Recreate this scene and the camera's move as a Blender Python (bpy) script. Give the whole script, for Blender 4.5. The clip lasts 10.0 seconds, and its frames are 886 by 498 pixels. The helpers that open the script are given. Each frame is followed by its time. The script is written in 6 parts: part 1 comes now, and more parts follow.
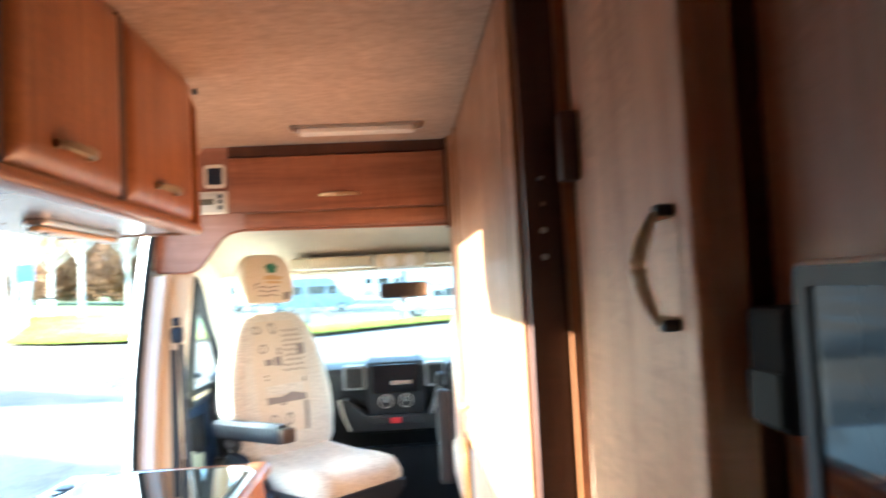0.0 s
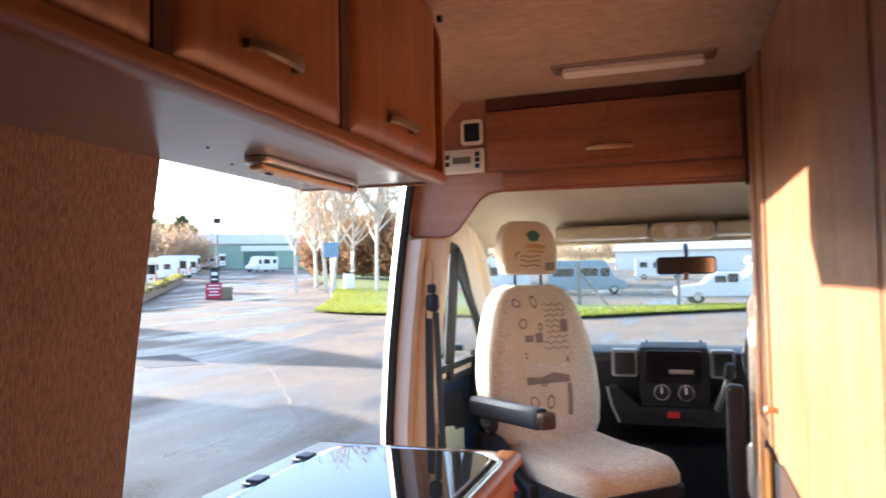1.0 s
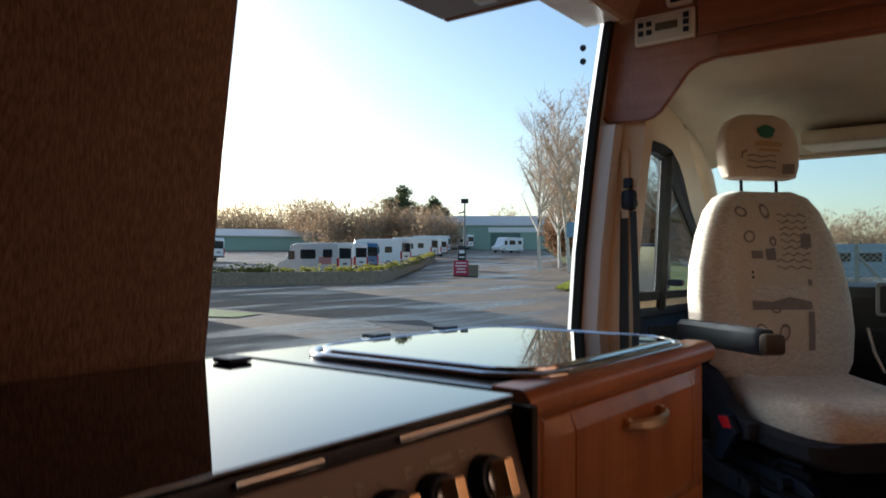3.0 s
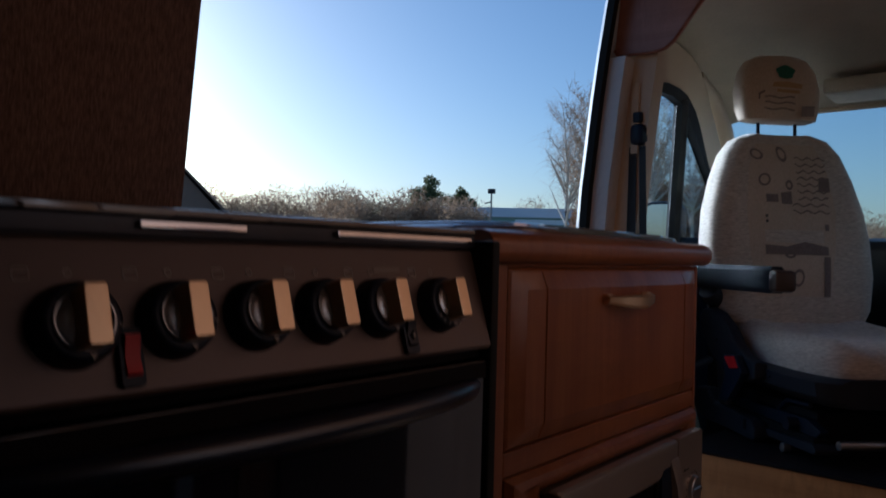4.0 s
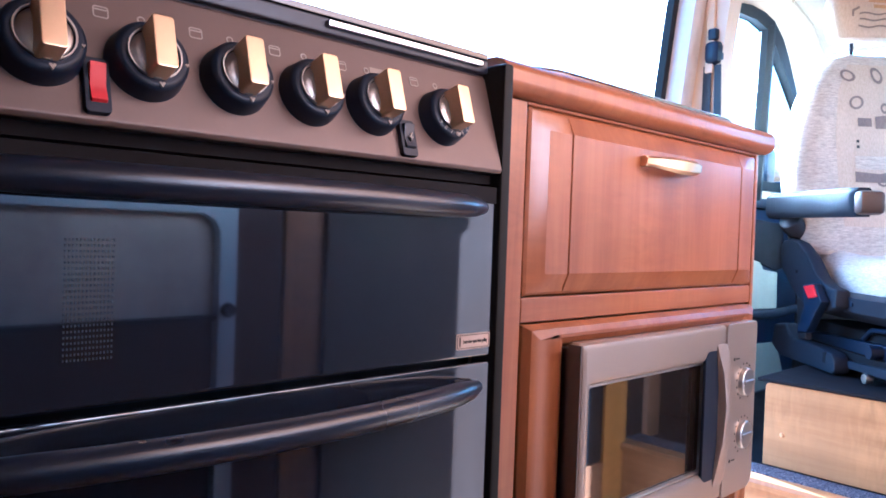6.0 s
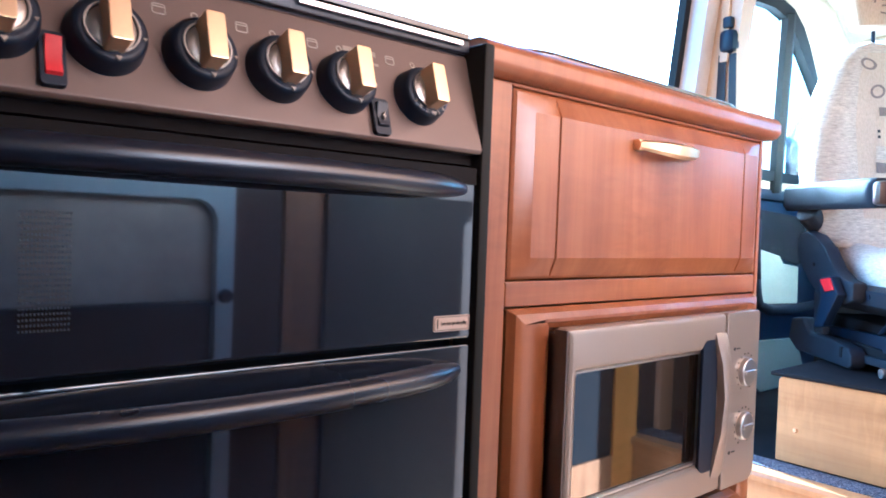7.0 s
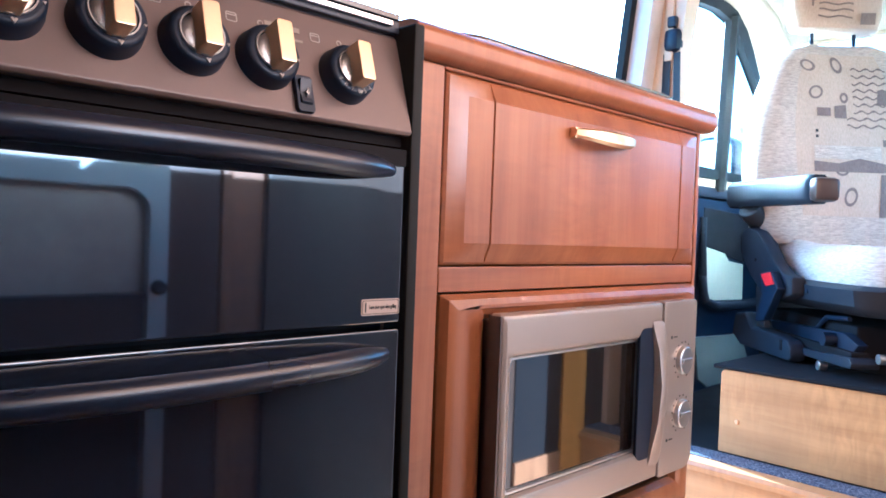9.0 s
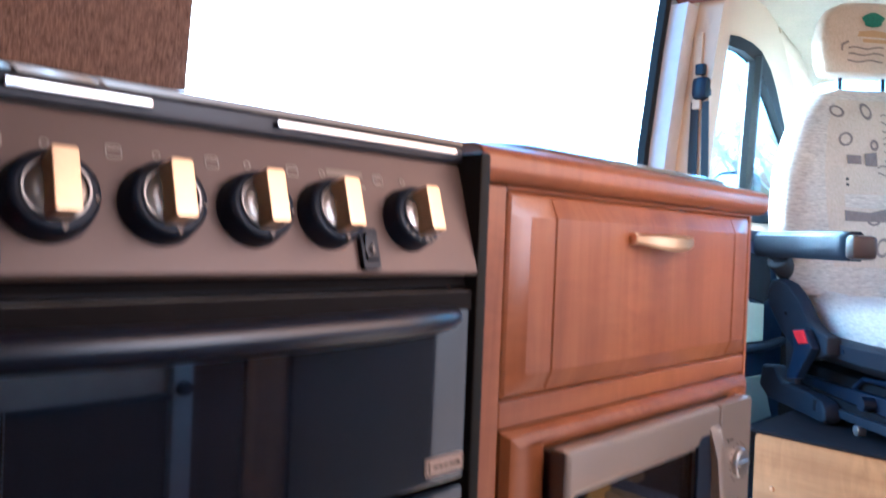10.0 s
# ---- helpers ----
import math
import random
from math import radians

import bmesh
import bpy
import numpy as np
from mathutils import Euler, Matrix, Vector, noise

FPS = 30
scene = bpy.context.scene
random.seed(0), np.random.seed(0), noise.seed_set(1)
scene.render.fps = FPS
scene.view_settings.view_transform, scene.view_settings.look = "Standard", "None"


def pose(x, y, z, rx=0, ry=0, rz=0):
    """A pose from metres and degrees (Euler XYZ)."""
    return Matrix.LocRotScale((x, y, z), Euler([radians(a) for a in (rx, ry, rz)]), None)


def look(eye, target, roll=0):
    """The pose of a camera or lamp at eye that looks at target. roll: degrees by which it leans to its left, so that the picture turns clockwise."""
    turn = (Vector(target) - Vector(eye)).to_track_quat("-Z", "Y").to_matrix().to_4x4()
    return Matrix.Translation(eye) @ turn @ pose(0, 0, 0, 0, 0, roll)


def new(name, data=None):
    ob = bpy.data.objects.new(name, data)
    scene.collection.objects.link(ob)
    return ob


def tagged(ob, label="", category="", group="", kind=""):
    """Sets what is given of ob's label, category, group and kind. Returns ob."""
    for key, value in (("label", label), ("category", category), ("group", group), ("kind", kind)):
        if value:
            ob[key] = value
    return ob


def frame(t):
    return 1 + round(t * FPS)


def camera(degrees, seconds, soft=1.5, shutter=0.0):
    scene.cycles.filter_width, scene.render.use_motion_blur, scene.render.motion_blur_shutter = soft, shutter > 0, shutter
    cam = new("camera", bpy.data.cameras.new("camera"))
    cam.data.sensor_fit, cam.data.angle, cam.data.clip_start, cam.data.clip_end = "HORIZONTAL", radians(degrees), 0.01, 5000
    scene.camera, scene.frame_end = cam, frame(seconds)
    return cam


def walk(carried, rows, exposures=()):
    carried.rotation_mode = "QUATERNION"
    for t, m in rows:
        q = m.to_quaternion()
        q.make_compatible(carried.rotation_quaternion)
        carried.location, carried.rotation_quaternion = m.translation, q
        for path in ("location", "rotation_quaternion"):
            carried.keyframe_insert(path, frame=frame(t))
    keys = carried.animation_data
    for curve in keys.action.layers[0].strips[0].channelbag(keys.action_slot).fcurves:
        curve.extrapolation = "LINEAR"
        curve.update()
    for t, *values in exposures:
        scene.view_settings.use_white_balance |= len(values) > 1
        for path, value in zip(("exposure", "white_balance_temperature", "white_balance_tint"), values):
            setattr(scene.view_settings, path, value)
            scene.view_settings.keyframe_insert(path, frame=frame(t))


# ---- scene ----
cam = camera(63.3, 10.0, 1.7, 0.5)
PATH = [
    (0, (0.409, -1.379, 1.382), (0.525, 0.615, 1.486), -2.9),
    (0.5, (0.431, -1.214, 1.348), (0.059, 0.749, 1.442), -1.8),
    (1, (0.392, -1.03, 1.337), (-0.234, 0.867, 1.419), -1.1),
    (1.5, (0.366, -0.874, 1.33), (-0.409, 0.968, 1.402), -0.8),
    (2, (0.374, -0.729, 1.311), (-0.639, 0.995, 1.366), -0.4),
    (2.5, (0.361, -0.668, 1.213), (-0.824, 0.943, 1.256), 0.1),
    (2.7, (0.389, -0.685, 1.144), (-0.819, 0.908, 1.191), -0.2),
    (3.8, (0.456, -0.624, 0.935), (-0.809, 0.926, 0.951), 1.7),
    (4, (0.462, -0.605, 0.896), (-0.817, 0.932, 0.913), 1.5),
    (4.5, (0.476, -0.572, 0.821), (-0.867, 0.911, 0.824), 1.7),
    (5, (0.484, -0.557, 0.788), (-0.927, 0.86, 0.781), 1.8),
    (5.5, (0.498, -0.533, 0.754), (-0.959, 0.837, 0.739), 1.9),
    (5.7, (0.504, -0.536, 0.748), (-0.945, 0.842, 0.711), 2.0),
    (7, (0.539, -0.496, 0.73), (-0.969, 0.816, 0.674), 2.1),
    (7.5, (0.552, -0.469, 0.715), (-0.95, 0.849, 0.643), 1.9),
    (8, (0.553, -0.467, 0.712), (-0.918, 0.887, 0.645), 1.8),
    (8.5, (0.553, -0.467, 0.711), (-0.893, 0.914, 0.654), 2.0),
    (9, (0.552, -0.468, 0.711), (-0.881, 0.927, 0.669), 2.1),
    (9.5, (0.536, -0.483, 0.731), (-0.892, 0.917, 0.698), 2.2),
    (10, (0.464, -0.475, 0.834), (-0.966, 0.924, 0.806), 2.2),
]

EXPOSURES = [
    (0.0, 4.1, 4900, -4), (0.5, 3.3, 5550, 5), (1.0, 2.6, 5550, 14), (1.5, 2.35, 5550, 8), (2.0, 2.15, 5650, 7),
    (2.7, 1.25, 5650, 6), (3.8, -0.45, 4500, 8), (4.1, -0.35, 4450, 9), (4.5, 0.05, 4250, 12), (5.0, 1.85, 4100, 10), (5.5, 3.95, 3750, 10),
    (7.0, 4.15, 3780, -3), (9.5, 4.0, 3780, -2), (10.0, 3.6, 3780, -2)]
walk(cam, [(t, look(e, g, r)) for t, e, g, r in PATH], EXPOSURES)

# ---- light ----
TO_SUN = Vector((-1.0, 0.225, 0.225)).normalized()
world = bpy.data.worlds.new("sky")
scene.world = world
world.use_nodes = True
wn = world.node_tree.nodes
sky = wn.new("ShaderNodeTexSky")
sky.sky_type, sky.sun_disc = "NISHITA", False
sky.sun_elevation, sky.sun_rotation = math.asin(TO_SUN.z), math.atan2(TO_SUN.x, TO_SUN.y)
sky.air_density, sky.dust_density, sky.ozone_density = 1.0, 1.2, 1.0
wn["Background"].inputs["Strength"].default_value = 0.13
world.node_tree.links.new(sky.outputs[0], wn["Background"].inputs["Color"])
sun_data = bpy.data.lights.new("sun", "SUN")
sun_data.energy, sun_data.angle, sun_data.color = 5.0, radians(0.55), (1.0, 0.89, 0.74)
sun = new("sun", sun_data)
sun.matrix_world = look(TO_SUN * 30, (0, 0, 0))


# ---- materials ----
def nodes_of(name, rough=0.5, metal=0.0, color=(0.5, 0.5, 0.5)):
    m = bpy.data.materials.new(name)
    m.use_nodes = True
    b = m.node_tree.nodes["Principled BSDF"]
    b.inputs["Base Color"].default_value = (*color, 1)
    b.inputs["Roughness"].default_value, b.inputs["Metallic"].default_value = rough, metal
    return m, m.node_tree.nodes, m.node_tree.links, b


def coords(n, l, scale=(1, 1, 1), turn=(0, 0, 0)):
    tc, mp = n.new("ShaderNodeTexCoord"), n.new("ShaderNodeMapping")
    l.new(tc.outputs["Object"], mp.inputs["Vector"])
    mp.inputs["Scale"].default_value = scale
    mp.inputs["Rotation"].default_value = [radians(a) for a in turn]
    return mp.outputs["Vector"]


def tex(n, l, vec, scale, detail=4, rough=0.55, dist=0.0):
    t = n.new("ShaderNodeTexNoise")
    t.inputs["Scale"].default_value, t.inputs["Detail"].default_value = scale, detail
    t.inputs["Roughness"].default_value, t.inputs["Distortion"].default_value = rough, dist
    l.new(vec, t.inputs["Vector"])
    return t.outputs["Fac"]


def ramp(n, l, fac, stops):
    r = n.new("ShaderNodeValToRGB")
    e = r.color_ramp.elements
    while len(e) < len(stops):
        e.new(0.5)
    for el, (p, c) in zip(e, stops):
        el.position, el.color = p, (*c, 1)
    l.new(fac, r.inputs["Fac"])
    return r.outputs["Color"]


def mixc(n, l, fac, a, b, how="MIX"):
    m = n.new("ShaderNodeMix")
    m.data_type, m.blend_type = "RGBA", how
    for sock, v in ((m.inputs[0], fac), (m.inputs[6], a), (m.inputs[7], b)):
        if isinstance(v, (int, float)):
            sock.default_value = v
        elif isinstance(v, tuple):
            sock.default_value = (*v, 1)
        else:
            l.new(v, sock)
    return m.outputs[2]


def bump(n, l, b, height, strength=0.2, dist=0.002):
    k = n.new("ShaderNodeBump")
    k.inputs["Strength"].default_value, k.inputs["Distance"].default_value = strength, dist
    l.new(height, k.inputs["Height"])
    l.new(k.outputs["Normal"], b.inputs["Normal"])


def wood(name, dark, mid, light, along="z", rough=0.35, coat=0.15, freq=1.0):
    m, n, l, b = nodes_of(name, rough)
    s = {"z": (14, 14, 0.9), "y": (14, 0.9, 14), "x": (0.9, 14, 14)}[along]
    v = coords(n, l, tuple(c * freq for c in s))
    broad = tex(n, l, v, 1.0, 4, 0.55, 1.2)
    fine = tex(n, l, v, 8.0, 6, 0.75, 0.6)
    blot = tex(n, l, coords(n, l, (3, 3, 3)), 1.3, 3)
    c = ramp(n, l, broad, [(0.36, dark), (0.5, mid), (0.66, light)])
    c = mixc(n, l, 0.3, c, ramp(n, l, fine, [(0.3, dark), (0.7, light)]))
    c = mixc(n, l, 0.6, c, ramp(n, l, blot, [(0.3, (0.72, 0.68, 0.66)), (0.7, (1.12, 1.1, 1.08))]), "MULTIPLY")
    q = {"z": (16, 16, 70), "y": (16, 70, 16), "x": (70, 16, 16)}[along]
    curl = tex(n, l, coords(n, l, q), 1.0, 3, 0.5, 0.8)
    patch = tex(n, l, coords(n, l, (5, 5, 5)), 1.0, 2)
    ripple = ramp(n, l, curl, [(0.35, (0.84, 0.82, 0.80)), (0.65, (1.1, 1.09, 1.08))])
    c = mixc(n, l, ramp(n, l, patch, [(0.4, (0.1,) * 3), (0.62, (0.85,) * 3)]), c, ripple, "MULTIPLY")
    l.new(c, b.inputs["Base Color"])
    b.inputs["Coat Weight"].default_value, b.inputs["Coat Roughness"].default_value = coat, 0.2
    l.new(ramp(n, l, blot, [(0.3, (rough + 0.08,) * 3), (0.7, (rough - 0.06,) * 3)]), b.inputs["Roughness"])
    bump(n, l, b, fine, 0.08, 0.0008)
    return m


def plain(name, color, rough=0.5, metal=0.0, vary=0.12, grain=60, relief=0.05, coat=0.0):
    m, n, l, b = nodes_of(name, rough, metal)
    v = coords(n, l)
    big, small = tex(n, l, v, 4, 4), tex(n, l, v, grain, 4, 0.7)
    lo, hi = tuple(c * (1 - vary) for c in color), tuple(min(1, c * (1 + vary)) for c in color)
    c = ramp(n, l, big, [(0.3, lo), (0.7, hi)])
    c = mixc(n, l, 0.3, c, ramp(n, l, small, [(0.3, lo), (0.7, hi)]))
    l.new(c, b.inputs["Base Color"])
    l.new(ramp(n, l, big, [(0.3, (max(0.02, rough * 0.85),) * 3), (0.7, (min(1, rough * 1.15),) * 3)]), b.inputs["Roughness"])
    b.inputs["Coat Weight"].default_value = coat
    if relief:
        bump(n, l, b, small, relief, 0.001)
    return m


def weave(name, lo, hi, stretch, scale=1.0, rough=0.95, relief=0.5, sheen=0.3):
    m, n, l, b = nodes_of(name, rough)
    f = tex(n, l, coords(n, l, tuple(s * scale for s in stretch)), 1.0, 4, 0.65, 0.3)
    g = tex(n, l, coords(n, l), 5, 4)
    c = ramp(n, l, f, [(0.32, lo), (0.68, hi)])
    c = mixc(n, l, 0.6, c, ramp(n, l, g, [(0.3, (0.8, 0.8, 0.8)), (0.7, (1.1, 1.1, 1.1))]), "MULTIPLY")
    l.new(c, b.inputs["Base Color"])
    b.inputs["Sheen Weight"].default_value = sheen
    bump(n, l, b, f, relief, 0.002)
    return m


def glass(name, tint=(0.9, 0.95, 0.95)):
    m, n, l, b = nodes_of(name, 0.02, 0, tint)
    b.inputs["Transmission Weight"].default_value, b.inputs["IOR"].default_value = 1.0, 1.35
    return m


CHERRY_V = wood("cherry_wood_upright", (0.195, 0.066, 0.018), (0.262, 0.095, 0.027), (0.33, 0.135, 0.043))
CHERRY_H = wood("cherry_wood_along", (0.19, 0.064, 0.018), (0.258, 0.092, 0.026), (0.325, 0.13, 0.041), "y")
CHERRY_X = wood("cherry_wood_across", (0.18, 0.06, 0.03), (0.27, 0.10, 0.048), (0.36, 0.15, 0.075), "x")
# paler cherry copy: light on the header panel is put into the colour
CHERRY_LIT_X = wood("cherry_wood_lit_across", (0.30, 0.14, 0.095), (0.37, 0.185, 0.13), (0.43, 0.225, 0.165), "x", 0.4)
OAK_X = wood("pale_oak_laminate", (0.33, 0.18, 0.062), (0.41, 0.24, 0.088), (0.48, 0.295, 0.115), "x", 0.45)
HONEY_X = wood("honey_wood_across", (0.38, 0.195, 0.068), (0.47, 0.255, 0.092), (0.54, 0.31, 0.12), "x", 0.35)
HONEY_V = wood("honey_wood_upright", (0.24, 0.10, 0.040), (0.32, 0.145, 0.060), (0.40, 0.19, 0.085), "z", 0.4)
# brighter copy of the honey wood, with sunlight put into its colour
SUNLIT_HONEY = wood("sunlit_honey_wood", (0.52, 0.20, 0.025), (0.60, 0.245, 0.035), (0.68, 0.30, 0.05), "z", 0.4)
# dark wood; also colours the shade strip above the header flap
DARKWOOD_SHADE = wood("dark_wood_and_shade", (0.045, 0.016, 0.009), (0.065, 0.024, 0.013), (0.09, 0.034, 0.019), "z", 0.4)
UNDERSIDE = plain("grey_brown_laminate", (0.23, 0.19, 0.18), 0.22, 0, 0.06, 80, 0.03)
CEILING = weave("tan_felt_lining", (0.27, 0.155, 0.088), (0.42, 0.262, 0.16), (30, 70, 40), 1.0, 0.97, 0.6)
CARPETWALL = weave("brown_ribbed_wall_cloth", (0.12, 0.066, 0.043), (0.33, 0.20, 0.132), (330, 330, 48), 1.0, 0.97, 0.6)
HEADLINER = weave("cream_headlining", (0.50, 0.43, 0.30), (0.60, 0.53, 0.39), (200, 200, 200), 1.0, 0.97, 0.2)
CREAM = plain("cream_plastic_trim", (0.57, 0.465, 0.32), 0.55, 0, 0.05)
WHITEPAINT = plain("white_body_paint", (0.82, 0.82, 0.80), 0.28, 0, 0.03, 60, 0.0, 0.5)
SEAL = plain("black_rubber_seal", (0.012, 0.013, 0.013), 0.65)
SEAL.node_tree.nodes["Principled BSDF"].inputs["Specular IOR Level"].default_value = 0.2
MATTEBLACK = plain("dull_black_steel", (0.008, 0.008, 0.010), 0.85, 0, 0.2, 60, 0.1)
MATTEBLACK.node_tree.nodes["Principled BSDF"].inputs["Specular IOR Level"].default_value = 0.2
GREYPL = plain("dark_grey_plastic", (0.022, 0.023, 0.027), 0.5, 0, 0.1, 400, 0.25)
GREYPL.node_tree.nodes["Principled BSDF"].inputs["Specular IOR Level"].default_value = 0.3
BLUEGREY = plain("blue_grey_plastic", (0.018, 0.022, 0.032), 0.6, 0, 0.1, 400, 0.2)
BLUEGREY.node_tree.nodes["Principled BSDF"].inputs["Specular IOR Level"].default_value = 0.18
BLACKPL = plain("black_plastic", (0.006, 0.013, 0.032), 0.45, 0, 0.1, 300, 0.1)
BLACKPL.node_tree.nodes["Principled BSDF"].inputs["Specular IOR Level"].default_value = 0.34
SATINBLACK = plain("satin_black_metal", (0.005, 0.010, 0.026), 0.42, 0.0, 0.1, 200, 0.02)
OVENGLASS = plain("black_oven_glass", (0.010, 0.014, 0.026), 0.04, 0, 0.1, 60, 0.0)
OVENGLASS.node_tree.nodes["Principled BSDF"].inputs["IOR"].default_value = 1.98
HOBGLASS = plain("smoked_black_glass", (0.006, 0.007, 0.008), 0.015, 0, 0.1, 60, 0.0)
HOBGLASS.node_tree.nodes["Principled BSDF"].inputs["Specular IOR Level"].default_value = 1.0
FACIA = plain("bronze_grey_enamel", (0.13, 0.098, 0.088), 0.42, 0.3, 0.06, 300, 0.04)
AGEDBRASS = plain("dull_bronze_metal", (0.36, 0.28, 0.18), 0.38, 1.0, 0.1, 300, 0.04)
DIALMETAL = plain("grey_dial_metal", (0.42, 0.41, 0.40), 0.36, 1.0, 0.05, 300, 0.03)
PULLMETAL = plain("bone_plastic", (0.78, 0.72, 0.56), 0.35, 0.0, 0.05, 300, 0.02)
HANDLEBLACK = plain("satin_dark_bar", (0.007, 0.013, 0.032), 0.3, 0.0, 0.05, 300, 0.01)
HANDLEBLACK.node_tree.nodes["Principled BSDF"].inputs["Specular IOR Level"].default_value = 0.75
BRASS = plain("satin_champagne_metal", (0.76, 0.56, 0.34), 0.38, 1.0, 0.06, 300, 0.03)
CHROME = plain("polished_chrome", (0.75, 0.75, 0.76), 0.08, 1.0, 0.04, 60, 0.0)
STEEL = plain("satin_silver_metal", (0.55, 0.53, 0.51), 0.3, 0.9, 0.05, 300, 0.03)
MWSILVER = plain("champagne_silver_paint", (0.40, 0.345, 0.295), 0.32, 0.6, 0.04, 500, 0.03)
MWSIDE = plain("brown_grey_enamel", (0.10, 0.082, 0.078), 0.4, 0.3, 0.06)
RED = plain("red_plastic", (0.55, 0.012, 0.018), 0.4)
WHITEPL = plain("white_plastic", (0.68, 0.66, 0.60), 0.42, 0, 0.04)
GREYLCD = plain("grey_display", (0.09, 0.085, 0.07), 0.2)
LENS = plain("milky_lamp_cover", (0.70, 0.64, 0.58), 0.35, 0, 0.03)
INK = plain("dark_print", (0.03, 0.028, 0.026), 0.6)
PALEINK = plain("pale_print", (0.33, 0.31, 0.29), 0.6)
SEATCLOTH = weave("cream_ribbed_seat_cloth", (0.44, 0.375, 0.29), (0.73, 0.66, 0.54), (60, 60, 300), 1.0, 0.96, 0.9, 0.4)
SEATPALE = weave("beige_pattern_cloth", (0.53, 0.43, 0.30), (0.66, 0.55, 0.41), (300, 300, 90), 1.0, 0.96, 0.3, 0.4)
PAT_BROWN = weave("taupe_pattern_cloth", (0.19, 0.15, 0.125), (0.27, 0.22, 0.185), (300, 300, 90), 1.0, 0.96, 0.3)
PAT_TAN = weave("tan_pattern_cloth", (0.42, 0.26, 0.10), (0.54, 0.36, 0.16), (300, 300, 90), 1.0, 0.96, 0.3)
PAT_GREEN = weave("green_embroidery", (0.015, 0.10, 0.055), (0.03, 0.17, 0.09), (300, 300, 90), 1.0, 0.9, 0.4)
FLOORM = wood("oak_vinyl_floor", (0.36, 0.24, 0.14), (0.46, 0.32, 0.20), (0.54, 0.39, 0.25), "y", 0.5)
CABIN = wood("interior_laminate", (0.20, 0.075, 0.032), (0.28, 0.11, 0.05), (0.36, 0.15, 0.07))
TAUPE = wood("taupe_laminate", (0.36, 0.25, 0.185), (0.44, 0.31, 0.235), (0.52, 0.38, 0.29), "z", 0.5, 0.0)
TAUPEDOOR = wood("taupe_wood", (0.46, 0.28, 0.17), (0.56, 0.35, 0.22), (0.65, 0.43, 0.28), "z", 0.5, 0.0)
CLEAR = glass("clear_glass")
MWGLASS = plain("microwave_window_glass", (0.014, 0.011, 0.009), 0.03, 0, 0.04, 60, 0)
MWGLASS.node_tree.nodes["Principled BSDF"].inputs["IOR"].default_value = 2.05
SMOKE = plain("dark_window_glass", (0.008, 0.013, 0.016), 0.05, 0, 0.1, 60, 0)
SMOKE.node_tree.nodes["Principled BSDF"].inputs["Specular IOR Level"].default_value = 0.16


def speckle_mat():
    m, n, l, b = nodes_of("speckled_blue_carpet", 0.97)
    f = tex(n, l, coords(n, l), 260, 2, 0.8)
    l.new(ramp(n, l, f, [(0.38, (0.022, 0.028, 0.05)), (0.5, (0.06, 0.07, 0.10)), (0.62, (0.22, 0.22, 0.25))]), b.inputs["Base Color"])
    bump(n, l, b, f, 0.8, 0.004)
    return m


CARPET = speckle_mat()

# ---- builders ----
BASE = {}


def thing(name, loc=(0, 0, 0), label="", category="", group="", kind="", turn=None):
    """An empty at a thing's base. With no turn its parts are written in world metres, else in the thing's own."""
    ob = new(name)
    ob.empty_display_size = 0.05
    ob.location = loc
    if turn is not None:
        ob.rotation_euler = (0, 0, radians(turn))
    BASE[ob] = Vector((0, 0, 0)) if turn is not None else Vector(loc)
    return tagged(ob, label, category, group, kind)


def smooth(me, angle=40):
    for p in me.polygons:
        p.use_smooth = True
    bm = bmesh.new()
    bm.from_mesh(me)
    for e in bm.edges:
        e.smooth = len(e.link_faces) == 2 and e.calc_face_angle(0) < radians(angle)
    bm.to_mesh(me)
    bm.free()


def part(name, bm, material, parent=None, label="", angle=40):
    root = parent
    while root is not None and root not in BASE:
        root = root.parent
    if root is not None:
        bmesh.ops.translate(bm, verts=bm.verts, vec=-BASE[root])
    bmesh.ops.recalc_face_normals(bm, faces=bm.faces)
    me = bpy.data.meshes.new(name)
    bm.to_mesh(me)
    bm.free()
    smooth(me, angle)
    me.materials.append(material)
    ob = new(name, me)
    if len(me.polygons) < 4000:
        ob.modifiers.new("flat_faces", "WEIGHTED_NORMAL").keep_sharp = True
    if parent is not None:
        ob.parent = parent
    if label:
        ob["label"] = label
    return ob


def solo(name, bm, material, label, category, kind="", group=""):
    return tagged(part(name, bm, material), label, category, group, kind)


def box(x0, x1, y0, y1, z0, z1, bevel=0.0, seg=2, bm=None):
    t = bmesh.new()
    bmesh.ops.create_cube(t, size=1)
    bmesh.ops.transform(t, matrix=Matrix.Translation(((x0 + x1) / 2, (y0 + y1) / 2, (z0 + z1) / 2)) @ Matrix.Diagonal((x1 - x0, y1 - y0, z1 - z0, 1)), verts=t.verts)
    if bevel:
        bmesh.ops.bevel(t, geom=t.edges[:], offset=bevel, segments=seg, profile=0.5, affect="EDGES")
    return merge(bm, t)


def merge(bm, t):
    if bm is None:
        return t
    me = bpy.data.meshes.new("tmp")
    t.to_mesh(me)
    t.free()
    bm.from_mesh(me)
    bpy.data.meshes.remove(me)
    return bm


